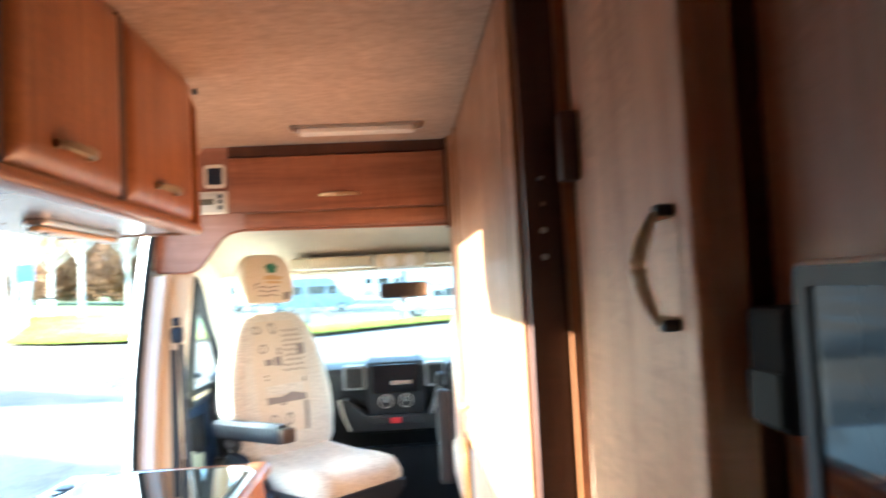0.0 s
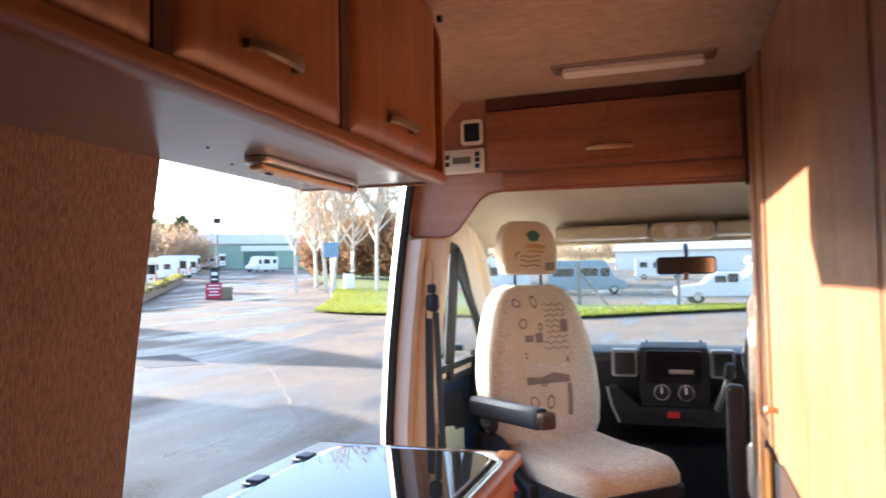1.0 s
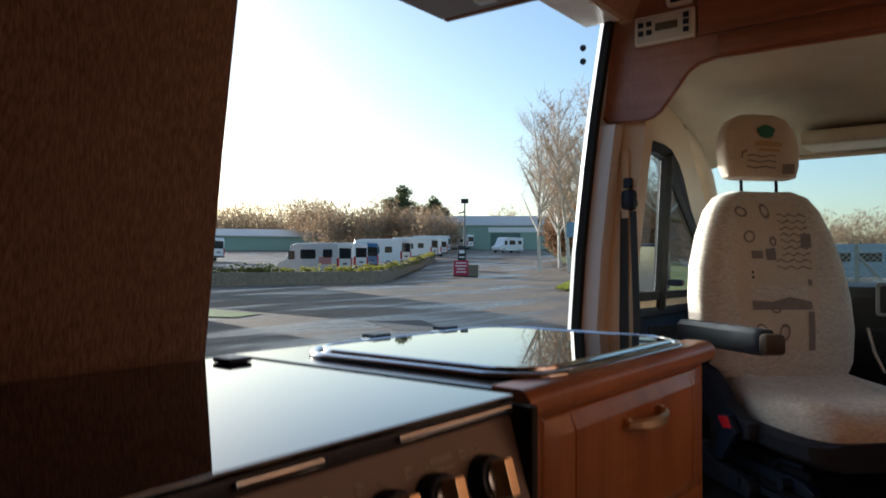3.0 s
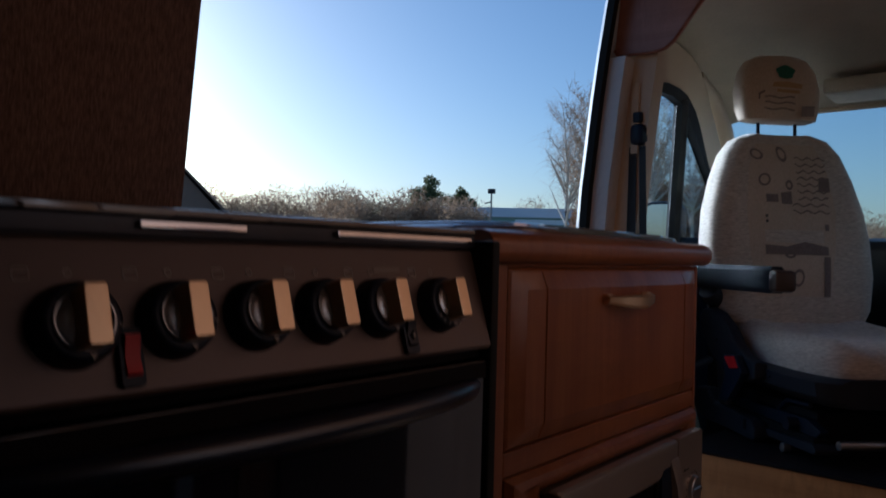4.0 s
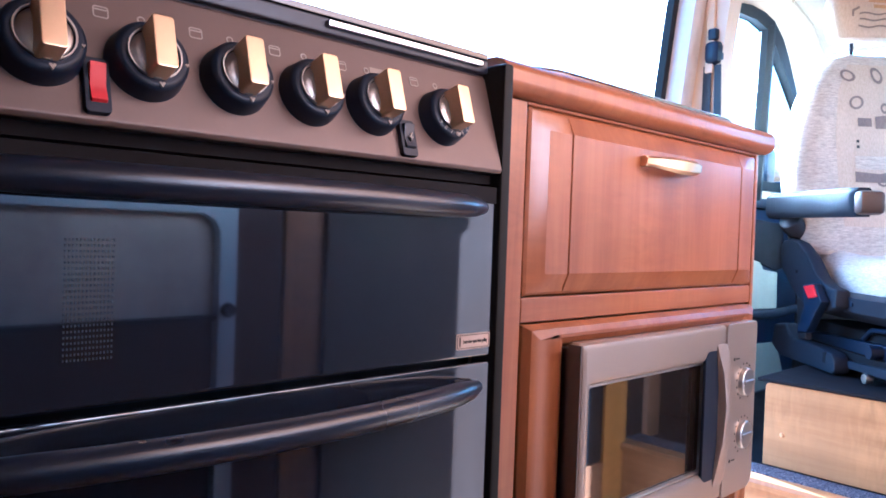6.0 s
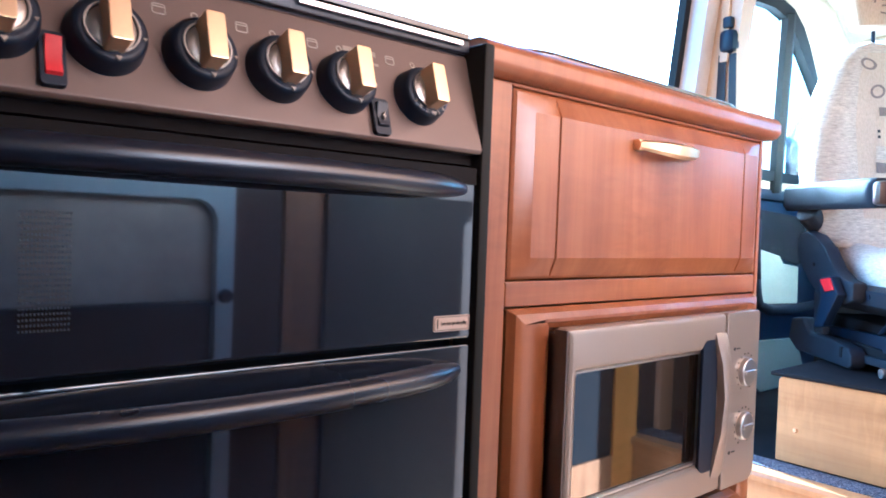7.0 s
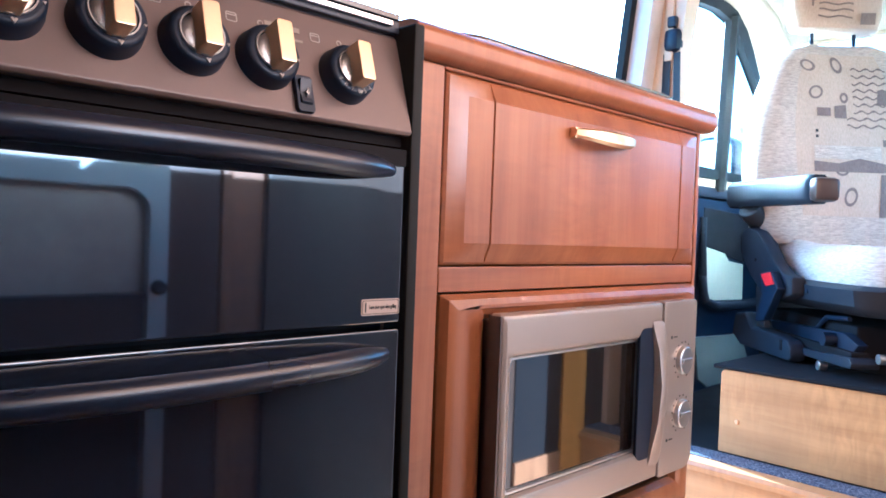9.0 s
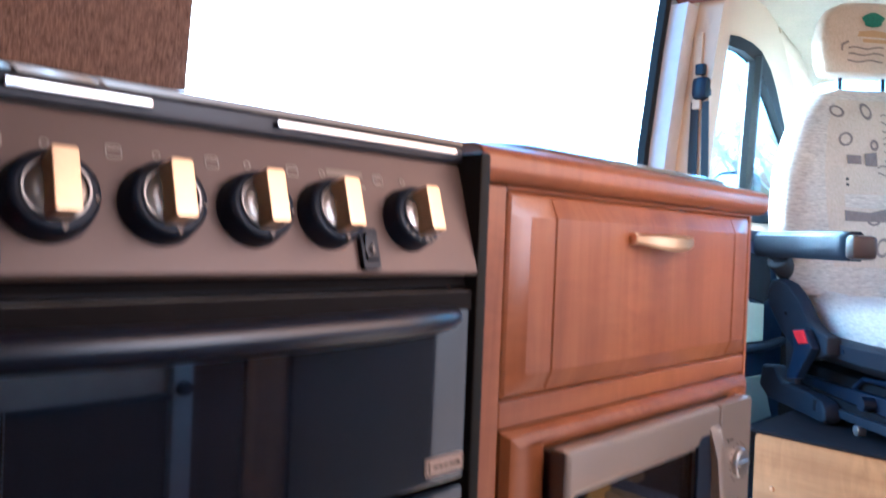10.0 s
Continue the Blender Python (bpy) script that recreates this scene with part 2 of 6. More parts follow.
def cyl(p, q, r0, r1=None, seg=20, bevel=0.0, bm=None):
    """A rod or cone from p to q."""
    p, q = Vector(p), Vector(q)
    t = bmesh.new()
    bmesh.ops.create_cone(t, cap_ends=True, segments=seg, radius1=r0, radius2=r0 if r1 is None else r1, depth=(q - p).length)
    if bevel:
        bmesh.ops.bevel(t, geom=[e for e in t.edges if len(e.link_faces) == 2 and e.calc_face_angle(0) > 0.9], offset=bevel, segments=2, profile=0.5, affect="EDGES")
    m = Matrix.Translation((p + q) / 2) @ (q - p).to_track_quat("Z", "Y").to_matrix().to_4x4()
    bmesh.ops.transform(t, matrix=m, verts=t.verts)
    return merge(bm, t)


def tube(points, radius, seg=10, bm=None, flat=1.0):
    """A rod swept along points; radius may be a list."""
    t = bmesh.new()
    pts = [Vector(p) for p in points]
    rings = []
    ref = Vector((0, 0, 1))
    for i, p in enumerate(pts):
        d = (pts[min(i + 1, len(pts) - 1)] - pts[max(i - 1, 0)]).normalized()
        side = d.cross(ref)
        side = side.normalized() if side.length > 1e-3 else Vector((1, 0, 0))
        up = side.cross(d).normalized()
        r = radius[i] if isinstance(radius, (list, tuple)) else radius
        rings.append([t.verts.new(p + side * math.cos(a) * r + up * math.sin(a) * r * flat) for a in (k * math.tau / seg for k in range(seg))])
    for a, b in zip(rings, rings[1:]):
        for k in range(seg):
            t.faces.new((a[k], a[(k + 1) % seg], b[(k + 1) % seg], b[k]))
    t.faces.new(rings[0])
    t.faces.new(rings[-1])
    return merge(bm, t)


def prism(outline, axis, lo, hi, bevel=0.0, bm=None):
    """An outline in the two other axes (in xyz order), drawn out along axis from lo to hi."""
    t = bmesh.new()
    put = {"x": lambda u, v, w: (w, u, v), "y": lambda u, v, w: (u, w, v), "z": lambda u, v, w: (u, v, w)}[axis]
    a = [t.verts.new(put(u, v, lo)) for u, v in outline]
    b = [t.verts.new(put(u, v, hi)) for u, v in outline]
    t.faces.new(a)
    t.faces.new(b)
    k = len(a)
    for i in range(k):
        t.faces.new((a[i], a[(i + 1) % k], b[(i + 1) % k], b[i]))
    bmesh.ops.recalc_face_normals(t, faces=t.faces)
    if bevel:
        bmesh.ops.bevel(t, geom=[e for e in t.edges if e.calc_face_angle(0) > 0.6], offset=bevel, segments=2, profile=0.5, affect="EDGES")
    return merge(bm, t)


def rounded(u0, u1, v0, v1, r, seg=6):
    """A rounded rectangle's outline. r: one radius or four (from the low corner, turning left)."""
    rs = r if isinstance(r, (list, tuple)) else (r,) * 4
    out = []
    for (cu, cv, a0), q in zip(((u0, v0, 180), (u1, v0, 270), (u1, v1, 0), (u0, v1, 90)), rs):
        su, sv = (1 if cu == u0 else -1), (1 if cv == v0 else -1)
        for k in range(seg + 1):
            a = radians(a0 + 90 * k / seg)
            out.append((cu + su * q + q * math.cos(a), cv + sv * q + q * math.sin(a)))
    return out


def ring(outer, inner, axis, lo, hi, bm=None):
    """A frame between two outlines of the same number of points."""
    t = bmesh.new()
    put = {"x": lambda u, v, w: (w, u, v), "y": lambda u, v, w: (u, w, v), "z": lambda u, v, w: (u, v, w)}[axis]
    k = len(outer)
    loops = [[t.verts.new(put(u, v, w)) for u, v in o] for o, w in ((outer, lo), (outer, hi), (inner, hi), (inner, lo))]
    for a, b in zip(loops, loops[1:] + loops[:1]):
        for i in range(k):
            t.faces.new((a[i], a[(i + 1) % k], b[(i + 1) % k], b[i]))
    return merge(bm, t)


def loft(sections, bm=None, close=True):
    """Skins closed loops of points, one after the other."""
    t = bmesh.new()
    rings = [[t.verts.new(p) for p in s] for s in sections]
    k = len(rings[0])
    for a, b in zip(rings, rings[1:]):
        for i in range(k):
            t.faces.new((a[i], a[(i + 1) % k], b[(i + 1) % k], b[i]))
    if close:
        t.faces.new(rings[0])
        t.faces.new(rings[-1])
    return merge(bm, t)


def pane_of(name, corners, parent, thick=0.004):
    """A clear sheet of glass with two faces that casts no shadow."""
    t = bmesh.new()
    face = t.faces.new([t.verts.new(p) for p in corners])
    t.normal_update()
    off = face.normal * thick
    out = bmesh.ops.extrude_face_region(t, geom=[face])
    bmesh.ops.translate(t, verts=[v for v in out["geom"] if isinstance(v, bmesh.types.BMVert)], vec=off)
    ob = part(name, t, CLEAR, parent, "", 20)
    ob.visible_shadow = False
    return ob


def writing(name, text, size, m, material, parent=None, label=""):
    """Printed words as a thin mesh, laid by the pose m."""
    cu = bpy.data.curves.new(name, "FONT")
    cu.body, cu.size, cu.extrude, cu.align_x, cu.align_y = text, size, 0.0002, "CENTER", "CENTER"
    tmp = bpy.data.objects.new(name, cu)
    me = bpy.data.meshes.new_from_object(tmp)
    bpy.data.objects.remove(tmp)
    bm = bmesh.new()
    bm.from_mesh(me)
    bpy.data.meshes.remove(me)
    bmesh.ops.transform(bm, matrix=m, verts=bm.verts)
    return part(name, bm, material, parent, label)

# ---- the van's shell ----
solo("floor", box(-0.6, 1.3, -2.5, 1.14, -0.05, 0.0), FLOORM, "oak-look vinyl floor of the camper van", "floor", "structure")
WALL = [(-0.56, 0.0), (-0.55, 0.55), (-0.517, 0.935), (-0.48, 1.23), (-0.43, 1.56), (-0.40, 1.75), (-0.33, 1.95)]
solo("wall_left", prism(WALL + [(-0.42, 1.95), (-0.52, 1.6), (-0.60, 1.0), (-0.64, 0.0)], "y", -2.5, -0.036, 0.004), CARPETWALL,
     "side wall lined with brown ribbed cloth beside the door opening", "wall", "structure")
solo("roof_rail", prism([(-0.425, 1.765), (-0.31, 1.95), (-0.45, 1.97), (-0.53, 1.765)], "y", -0.02, 1.25), WHITEPAINT,
     "white painted rail above the open sliding door", "door frame", "structure")
solo("ceiling_cove", prism([(-0.44, 1.767), (-0.405, 1.767), (-0.375, 1.84), (-0.30, 1.9395), (-0.44, 1.9395)], "y", 0.453, 1.2995), CEILING, "tan felt cove above the door opening", "ceiling", "structure")
solo("wall_right", box(1.22, 1.27, -2.5, 1.3, 0.0, 1.95), CARPETWALL, "far side wall lined with brown cloth", "wall", "structure")
solo("wall_rear", box(-0.6, 1.27, -2.55, -2.5, 0.0, 1.95), CABIN, "rear wall in cherry-coloured laminate", "wall", "structure")
solo("ceiling", box(-0.5, 1.27, -2.5, 1.34, 1.94, 1.98), CEILING, "tan felt-lined ceiling with a mottled nap", "ceiling", "structure")

# ---- sink cabinet ----
cab = thing("sink_cabinet", (-0.25, 0.31, 0), "cherry-wood kitchen cabinet with a drop-down door", "cabinet")
part("side_panel", box(-0.46, -0.006, 0.004, 0.022, 0.0, 0.888), CHERRY_V, cab)
part("side_panel", box(-0.46, -0.006, 0.612, 0.63, 0.0, 0.888), CHERRY_V, cab)
part("back_panel", box(-0.475, -0.462, 0.004, 0.63, 0.0, 0.888), CHERRY_V, cab)
part("bottom_panel", box(-0.46, -0.03, 0.024, 0.61, 0.08, 0.098), CHERRY_H, cab)


def stile(x0, x1, y0, y1, z0, z1):
    return box(x0, x1, y0, y1, z0, z1, 0.0025)


part("stile", stile(-0.005, 0.006, 0.004, 0.058, 0.0, 0.888), CHERRY_V, cab)
part("stile", stile(-0.005, 0.006, 0.6235, 0.634, 0.0, 0.888), CHERRY_V, cab)
part("rail", stile(-0.005, 0.0055, 0.0585, 0.623, 0.648, 0.676), CHERRY_H, cab)
part("rail", stile(-0.005, 0.0055, 0.0585, 0.623, 0.884, 0.8885), CHERRY_H, cab)


def raised_door(x, y0, y1, z0, z1, mat, parent, name="door", edge=0.024, lip=0.066):
    """A moulded door that stands proud in +x: rounded sloping edges and two upright scored lines."""
    prof = [(0.0, 0.0), (0.0, 0.007), (0.003, 0.0098), (edge, 0.0185), (lip - 0.0018, 0.0185), (lip, 0.0138), (lip + 0.0018, 0.0185)]
    ys = [(y0 + a, d) for a, d in prof] + [(y1 - a, d) for a, d in reversed(prof)]
    secs = []
    for dz, cap in ((0.0, 0.007), (0.003, 0.0098), (edge, 0.0185)):
        secs.append([(x + min(d, cap), y, z0 + dz) for y, d in ys])
    secs += [[(px, y, z0 + z1 - z) for px, y, z in s] for s in reversed(secs)]
    return part(name, loft(secs), mat, parent, "", 18)


def slab_door(x, y0, y1, z0, z1, mat, parent, name):
    """A plain door in +x with broad rounded edges and no field."""
    prof = [(0.0, 0.0), (0.0, 0.004), (0.006, 0.010), (0.016, 0.0155), (0.030, 0.0185), (0.042, 0.019)]
    ys = [(y0 + a, d) for a, d in prof] + [(y1 - a, d) for a, d in reversed(prof)]
    secs = [[(x + min(d, cap), y, z0 + dz) for y, d in ys] for dz, cap in prof[1:]]
    secs += [[(px, y, z0 + z1 - z) for px, y, z in q] for q in reversed(secs)]
    return part(name, loft(secs), mat, parent, "", 40)


def bow_handle(x, y0, y1, z, mat, parent, drop=0.012, height=0.02, label="satin champagne metal handle"):
    """A curved strap handle that bows out in +x, along y."""
    t = bmesh.new()
    rows = []
    k = 12
    for i in range(k + 1):
        u = i / k
        y = y0 + (y1 - y0) * u
        out = 0.006 + 0.022 * math.sin(math.pi * u) ** 0.7
        h = height * (0.55 + 0.45 * math.sin(math.pi * u))
        zz = z - drop * math.sin(math.pi * u) * 0.3
        rows.append([(x + out, y, zz - h / 2), (x + out + 0.005, y, zz - h * 0.3), (x + out + 0.006, y, zz + h * 0.3), (x + out, y, zz + h / 2), (x + out - 0.004, y, zz)])
    loft(rows, t)
    box(x, x + 0.010, y0, y0 + 0.012, z - 0.007, z + 0.007, 0.002, 2, t)
    box(x, x + 0.010, y1 - 0.012, y1, z - 0.007, z + 0.007, 0.002, 2, t)
    return part("handle", t, mat, parent, label)


flap = raised_door(-0.004, 0.062, 0.6215, 0.678, 0.883, CHERRY_V, cab, "drop_door")
bow_handle(0.014, 0.268, 0.402, 0.843, BRASS, flap)
# lower door: a moulded frame round the microwave, and a plain panel below it
def chamfered(outer, inner, x0, x1, c):
    """A picture-frame moulding in the y-z plane with eased inner and outer edges."""
    def grow(o, d):
        u0, u1 = min(p[0] for p in o), max(p[0] for p in o)
        v0, v1 = min(p[1] for p in o), max(p[1] for p in o)
        cu, cv, su, sv = (u0 + u1) / 2, (v0 + v1) / 2, (u1 - u0 + 2 * d) / (u1 - u0), (v1 - v0 + 2 * d) / (v1 - v0)
        return [(cu + (u - cu) * su, cv + (v - cv) * sv) for u, v in o]
    t = bmesh.new()
    loops = [(outer, x0), (outer, x1 - c), (grow(outer, -c * 0.4), x1 - c * 0.3), (grow(outer, -c * 1.2), x1), (grow(inner, c * 1.3), x1), (grow(inner, c * 0.5), x1 - c * 0.3), (inner, x1 - c), (inner, x0)]
    rows = [[t.verts.new((x, u, v)) for u, v in o] for o, x in loops]
    k = len(outer)
    for a, b in zip(rows, rows[1:] + rows[:1]):
        for q in range(k):
            t.faces.new((a[q], a[(q + 1) % k], b[(q + 1) % k], b[q]))
    return t


part("lower_frame", chamfered(rounded(0.062, 0.6215, 0.30, 0.646, 0.0015, 2), rounded(0.128, 0.573, 0.345, 0.6175, 0.0015, 2), -0.004, 0.0185, 0.013), CHERRY_V, cab, "", 20)
part("lower_panel", box(-0.004, 0.012, 0.062, 0.6215, 0.06, 0.298, 0.004), CHERRY_V, cab)
part("lower_panel_moulding", prism([(0.011, 0.30), (0.016, 0.296), (0.018, 0.285), (0.011, 0.27)], "y", 0.064, 0.62), CHERRY_H, cab)

# worktop: a round-nosed slab
wt = thing("worktop", (-0.25, 0.33, 0.897), "dark worktop with a rounded cherry-wood nosing", "worktop")
part("slab", box(-0.505, -0.03, 0.0, 0.645, 0.892, 0.924, 0.003), plain("dark_worktop_laminate", (0.022, 0.021, 0.023), 0.12, 0, 0.1, 60, 0.0), wt, "glossy dark laminate")
part("nosing", prism([(-0.030, 0.889), (0.008, 0.889), (0.017, 0.892), (0.0235, 0.899), (0.0235, 0.914), (0.017, 0.922), (0.006, 0.926), (-0.030, 0.9265)], "y", 0.004, 0.655, 0.003), CHERRY_H, wt, "rounded cherry-wood edge")
part("end_nosing", prism([(0.645, 0.890), (0.655, 0.893), (0.660, 0.900), (0.660, 0.914), (0.655, 0.922), (0.645, 0.925)], "x", -0.505, -0.031), CHERRY_X, wt)

sink = thing("sink", (-0.21, 0.32, 0.924), "covered sink with a smoked glass lid and chrome rim", "sink")
bead = rounded(-0.428, 0.000, 0.052, 0.596, 0.078, 8)
part("rim", tube([(x, y, 0.928) for x, y in bead + bead[:2]], 0.0065, 10, None, 0.8), CHROME, sink, "rolled chrome rim")
part("channel", ring(rounded(-0.422, -0.006, 0.058, 0.590, 0.072), rounded(-0.400, -0.028, 0.080, 0.568, 0.055), "z", 0.9245, 0.9285), SEAL, sink)
bead = rounded(-0.412, -0.016, 0.068, 0.580, 0.064, 8)
part("lid_frame", tube([(x, y, 0.933) for x, y in bead + bead[:2]], 0.0045, 8), CHROME, sink, "thin chrome lid edge")
part("glass_lid", prism(rounded(-0.412, -0.016, 0.068, 0.580, 0.064, 8), "z", 0.929, 0.9355), HOBGLASS, sink)
for y in (0.247, 0.445):
    c = part("hinge", box(-0.452, -0.418, y - 0.018, y + 0.024, 0.9345, 0.942, 0.003), BLACKPL, sink)
    part("hinge_leaf", box(-0.47, -0.448, y - 0.004, y + 0.03, 0.925, 0.931, 0.002), CHROME, c)

# ---- cooker ----
ck = thing("cooker", (-0.2, -0.255, 0.25), "black built-in gas cooker with grill, oven and glass lid", "cooker")
CX = 0.03
part("body", box(-0.49, 0.0, -0.50, -0.012, 0.26, 0.893, 0.003), SATINBLACK, ck)
part("hob_top", box(-0.505, 0.004, -0.515, -0.004, 0.8935, 0.913, 0.003), SATINBLACK, ck)
lid = part("glass_lid", box(-0.49, 0.012, -0.505, -0.012, 0.9165, 0.923, 0.0015), HOBGLASS, ck, "smoked glass hob lid")
for y in (-0.44, -0.05):
    part("hinge", box(-0.455, -0.415, y - 0.02, y + 0.02, 0.9235, 0.931, 0.003), BLACKPL, lid)
part("lid_strip", box(0.0125, 0.017, -0.205, -0.024, 0.908, 0.914, 0.0015), CHROME, lid, "bright metal edge strip")
part("lid_strip", box(0.0125, 0.017, -0.375, -0.293, 0.908, 0.914, 0.0015), CHROME, lid, "bright metal edge strip")
part("lid_edge", box(0.0042, 0.012, -0.508, -0.012, 0.903, 0.9163, 0.002), SATINBLACK, ck)
part("side_trim", box(0.0, 0.0345, -0.0112, 0.002, 0.26, 0.912, 0.003), SEAL, ck)
# control panel, leaning back; its parts are written as height over its face, along y and up the slope
facia = part("control_panel", prism([(0.0, 0.803), (0.033, 0.803), (0.0352, 0.8065), (0.0072, 0.8985), (0.004, 0.902), (0.0, 0.902)], "y", -0.503, -0.0115, 0.0012), FACIA, ck, "bronze-grey enamelled control panel")
part("panel_gap", box(0.0, 0.020, -0.503, -0.012, 0.793, 0.8025), MATTEBLACK, ck)
SLOPE = Matrix.Translation((0.0352, 0, 0.8065)) @ Matrix.Rotation(-math.atan2(0.028, 0.092), 4, "Y")


def on_panel(name, bm, mat, parent, label=""):
    bmesh.ops.transform(bm, matrix=SLOPE, verts=bm.verts)
    return part(name, bm, mat, parent, label)


def hollow(y0, y1, v0, v1, r, w, x0=-0.001, x1=0.0004):
    return ring(rounded(y0, y1, v0, v1, r), rounded(y0 + w, y1 - w, v0 + w, v1 - w, r * 0.6), "x", x0, x1)


KNOBS = [-0.4175, -0.353, -0.289, -0.226, -0.164, -0.0845]
for y in KNOBS:
    v = 0.0435
    k = on_panel("knob", cyl((-0.004, y, v), (0.017, y, v), 0.0272, 0.0238, 40, 0.004), BLACKPL, ck, "black control knob")
    on_panel("dial", cyl((0.0165, y, v), (0.0205, y, v), 0.0168, 0.0095, 36, 0.0012), DIALMETAL, k, "satin grey metal disc")
    on_panel("dial_collar", ring([(y + 0.0178 * math.cos(q), v + 0.0178 * math.sin(q)) for q in (i * math.tau / 32 for i in range(32))], [(y + 0.0167 * math.cos(q), v + 0.0167 * math.sin(q)) for q in (i * math.tau / 32 for i in range(32))], "x", 0.0165, 0.0190), DIALMETAL, k)
    on_panel("grip", prism(rounded(y - 0.0072, y + 0.0072, v - 0.0175, v + 0.0185, 0.0025), "x", 0.0155, 0.0352, 0.0012), BRASS, k, "champagne metal grip bar")
    bm = bmesh.new()
    for th, size in ((radians(-82), 0.0021), (radians(-12), 0.0013)):
        py, pv = y + 0.0214 * math.cos(th), v + 0.0214 * math.sin(th)
        prism([(py, pv - size), (py + size, pv + size * 0.6), (py + size * 0.5, pv + size), (py, pv + size * 0.5), (py - size * 0.5, pv + size), (py - size, pv + size * 0.6)], "x", 0.0160, 0.0176, 0, bm)
    tagged(on_panel("dial_marks", bm, PALEINK, k), kind="stuff")
    if y == KNOBS[-1]:
        for q, digit in enumerate("987654"):
            th = radians(214 + q * 19)
            writing("digit", digit, 0.0062, SLOPE @ Matrix.Translation((0.0176, y + 0.0212 * math.cos(th), v + 0.0212 * math.sin(th))) @ pose(0, 0, 0, 90, 0, 90) @ Matrix.Rotation(th + math.pi / 2, 4, "Z"), PALEINK, k)
    # oven and zero symbols above each knob
    sy = on_panel("symbol", hollow(y - 0.031, y - 0.021, v + 0.028, v + 0.0365, 0.002, 0.0009), PALEINK, facia)
    on_panel("symbol_bar", box(-0.001, 0.0004, y - 0.030, y - 0.022, v + 0.0335, v + 0.0345), PALEINK, sy)
    on_panel("symbol", hollow(y - 0.0028, y + 0.0028, v + 0.030, v + 0.0356, 0.0027, 0.0010), PALEINK, facia)
# maker's mark as plain bars
GREYPRINT = plain("faded_print", (0.26, 0.23, 0.20), 0.6)
for y0, y1, v0, v1 in ((-0.160, -0.126, 0.0755, 0.0805), (-0.152, -0.140, 0.067, 0.0695), (-0.138, -0.124, 0.067, 0.0695)):
    on_panel("maker_mark", box(-0.001, 0.0004, y0, y1, v0, v1), GREYPRINT, facia)
for name, y0, y1, v0, v1, mat, lab in (("igniter_switch", -0.1405, -0.1235, 0.001, 0.034, BLACKPL, "black rocker switch"), ("light_switch", -0.394, -0.378, 0.003, 0.040, BLACKPL, "red rocker switch in a black surround")):
    w = on_panel(name, prism(rounded(y0, y1, v0, v1, 0.003), "x", -0.001, 0.005, 0.001), mat, ck, lab)
    hi = on_panel("rocker", prism([(0.004, v0 + 0.006), (0.0075, v0 + 0.008), (0.0055, (v0 + v1) / 2), (0.0095, v1 - 0.005), (0.004, v1 - 0.004)], "y", y0 + 0.003, y1 - 0.003, 0.0006), RED if name == "light_switch" else SATINBLACK, w)
    if name == "igniter_switch":
        on_panel("spark_mark", prism([(-0.133, 0.013), (-0.130, 0.017), (-0.1315, 0.0175), (-0.1305, 0.021), (-0.134, 0.0165), (-0.1325, 0.016)], "x", 0.006, 0.0085), PALEINK, w)
# doors
for nm, z0, z1 in (("grill_door", 0.6245, 0.7905), ("oven_door", 0.285, 0.6185)):
    d = part(nm, box(0.003, CX, -0.500, -0.014, z0, z1, 0.003), OVENGLASS, ck, "black glass door")
    hz = z1 - 0.022
    pts, rad = [], []
    for i in range(25):
        u = i / 24
        pts.append((CX + 0.004 + 0.036 * math.sin(math.pi * u) ** 0.7, -0.478 + 0.442 * u, hz))
        rad.append(0.0112 * min(1.0, (0.55, 0.8, 0.95, 1.0)[min(3, i, 24 - i)]))
    part("handle", tube(pts, rad, 14), HANDLEBLACK, d, "glossy dark bar handle")
    for y in (-0.462, -0.052):
        part("handle_post", cyl((CX - 0.002, y, hz), (CX + 0.014, y, hz), 0.007, None, 12), SATINBLACK, d)
    if nm == "grill_door":
        gd = d
        part("top_trim", box(CX - 0.001, CX + 0.0022, -0.499, -0.015, 0.7735, 0.7895, 0.0008), MATTEBLACK, d)
        # dotted screen behind the window
        bm = bmesh.new()
        for i in range(14):
            for j in range(22):
                y, z = -0.402 + i * 0.0022, 0.655 + j * 0.0036
                bm.faces.new([bm.verts.new((CX + 0.0004, y + a, z + b)) for a, b in ((0, 0), (0.0011, 0), (0.0011, 0.0016), (0, 0.0016))])
        part("dot_screen", bm, plain("grey_dot_print", (0.032, 0.033, 0.036), 0.5), d)
for (y0, y1, z0, z1, words) in ((-0.062, -0.0165, 0.633, 0.648, "Leave door open when grilling"), (-0.49, -0.452, 0.633, 0.648, "")):
    st = part("sticker", prism(rounded(y0, y1, z0, z1, 0.002), "x", CX, CX + 0.0008), plain("silver_sticker", (0.50, 0.40, 0.33), 0.4, 0.3), gd, "small silver warning label")
    if words:
        part("sticker_border", ring(rounded(y0 + 0.001, y1 - 0.001, z0 + 0.001, z1 - 0.001, 0.0015), rounded(y0 + 0.0016, y1 - 0.0016, z0 + 0.0016, z1 - 0.0016, 0.0012), "x", CX + 0.0006, CX + 0.0011), INK, st)
        part("sticker_mark", box(CX + 0.0006, CX + 0.0011, y0 + 0.004, y0 + 0.0055, z0 + 0.003, z1 - 0.003), INK, st)
        writing("sticker_words", words, 0.0034, Matrix.Translation((CX + 0.001, (y0 + y1) / 2 + 0.0025, (z0 + z1) / 2)) @ pose(0, 0, 0, 90, 0, 90) @ Matrix.Diagonal((0.78, 1.6, 1, 1)), INK, st)
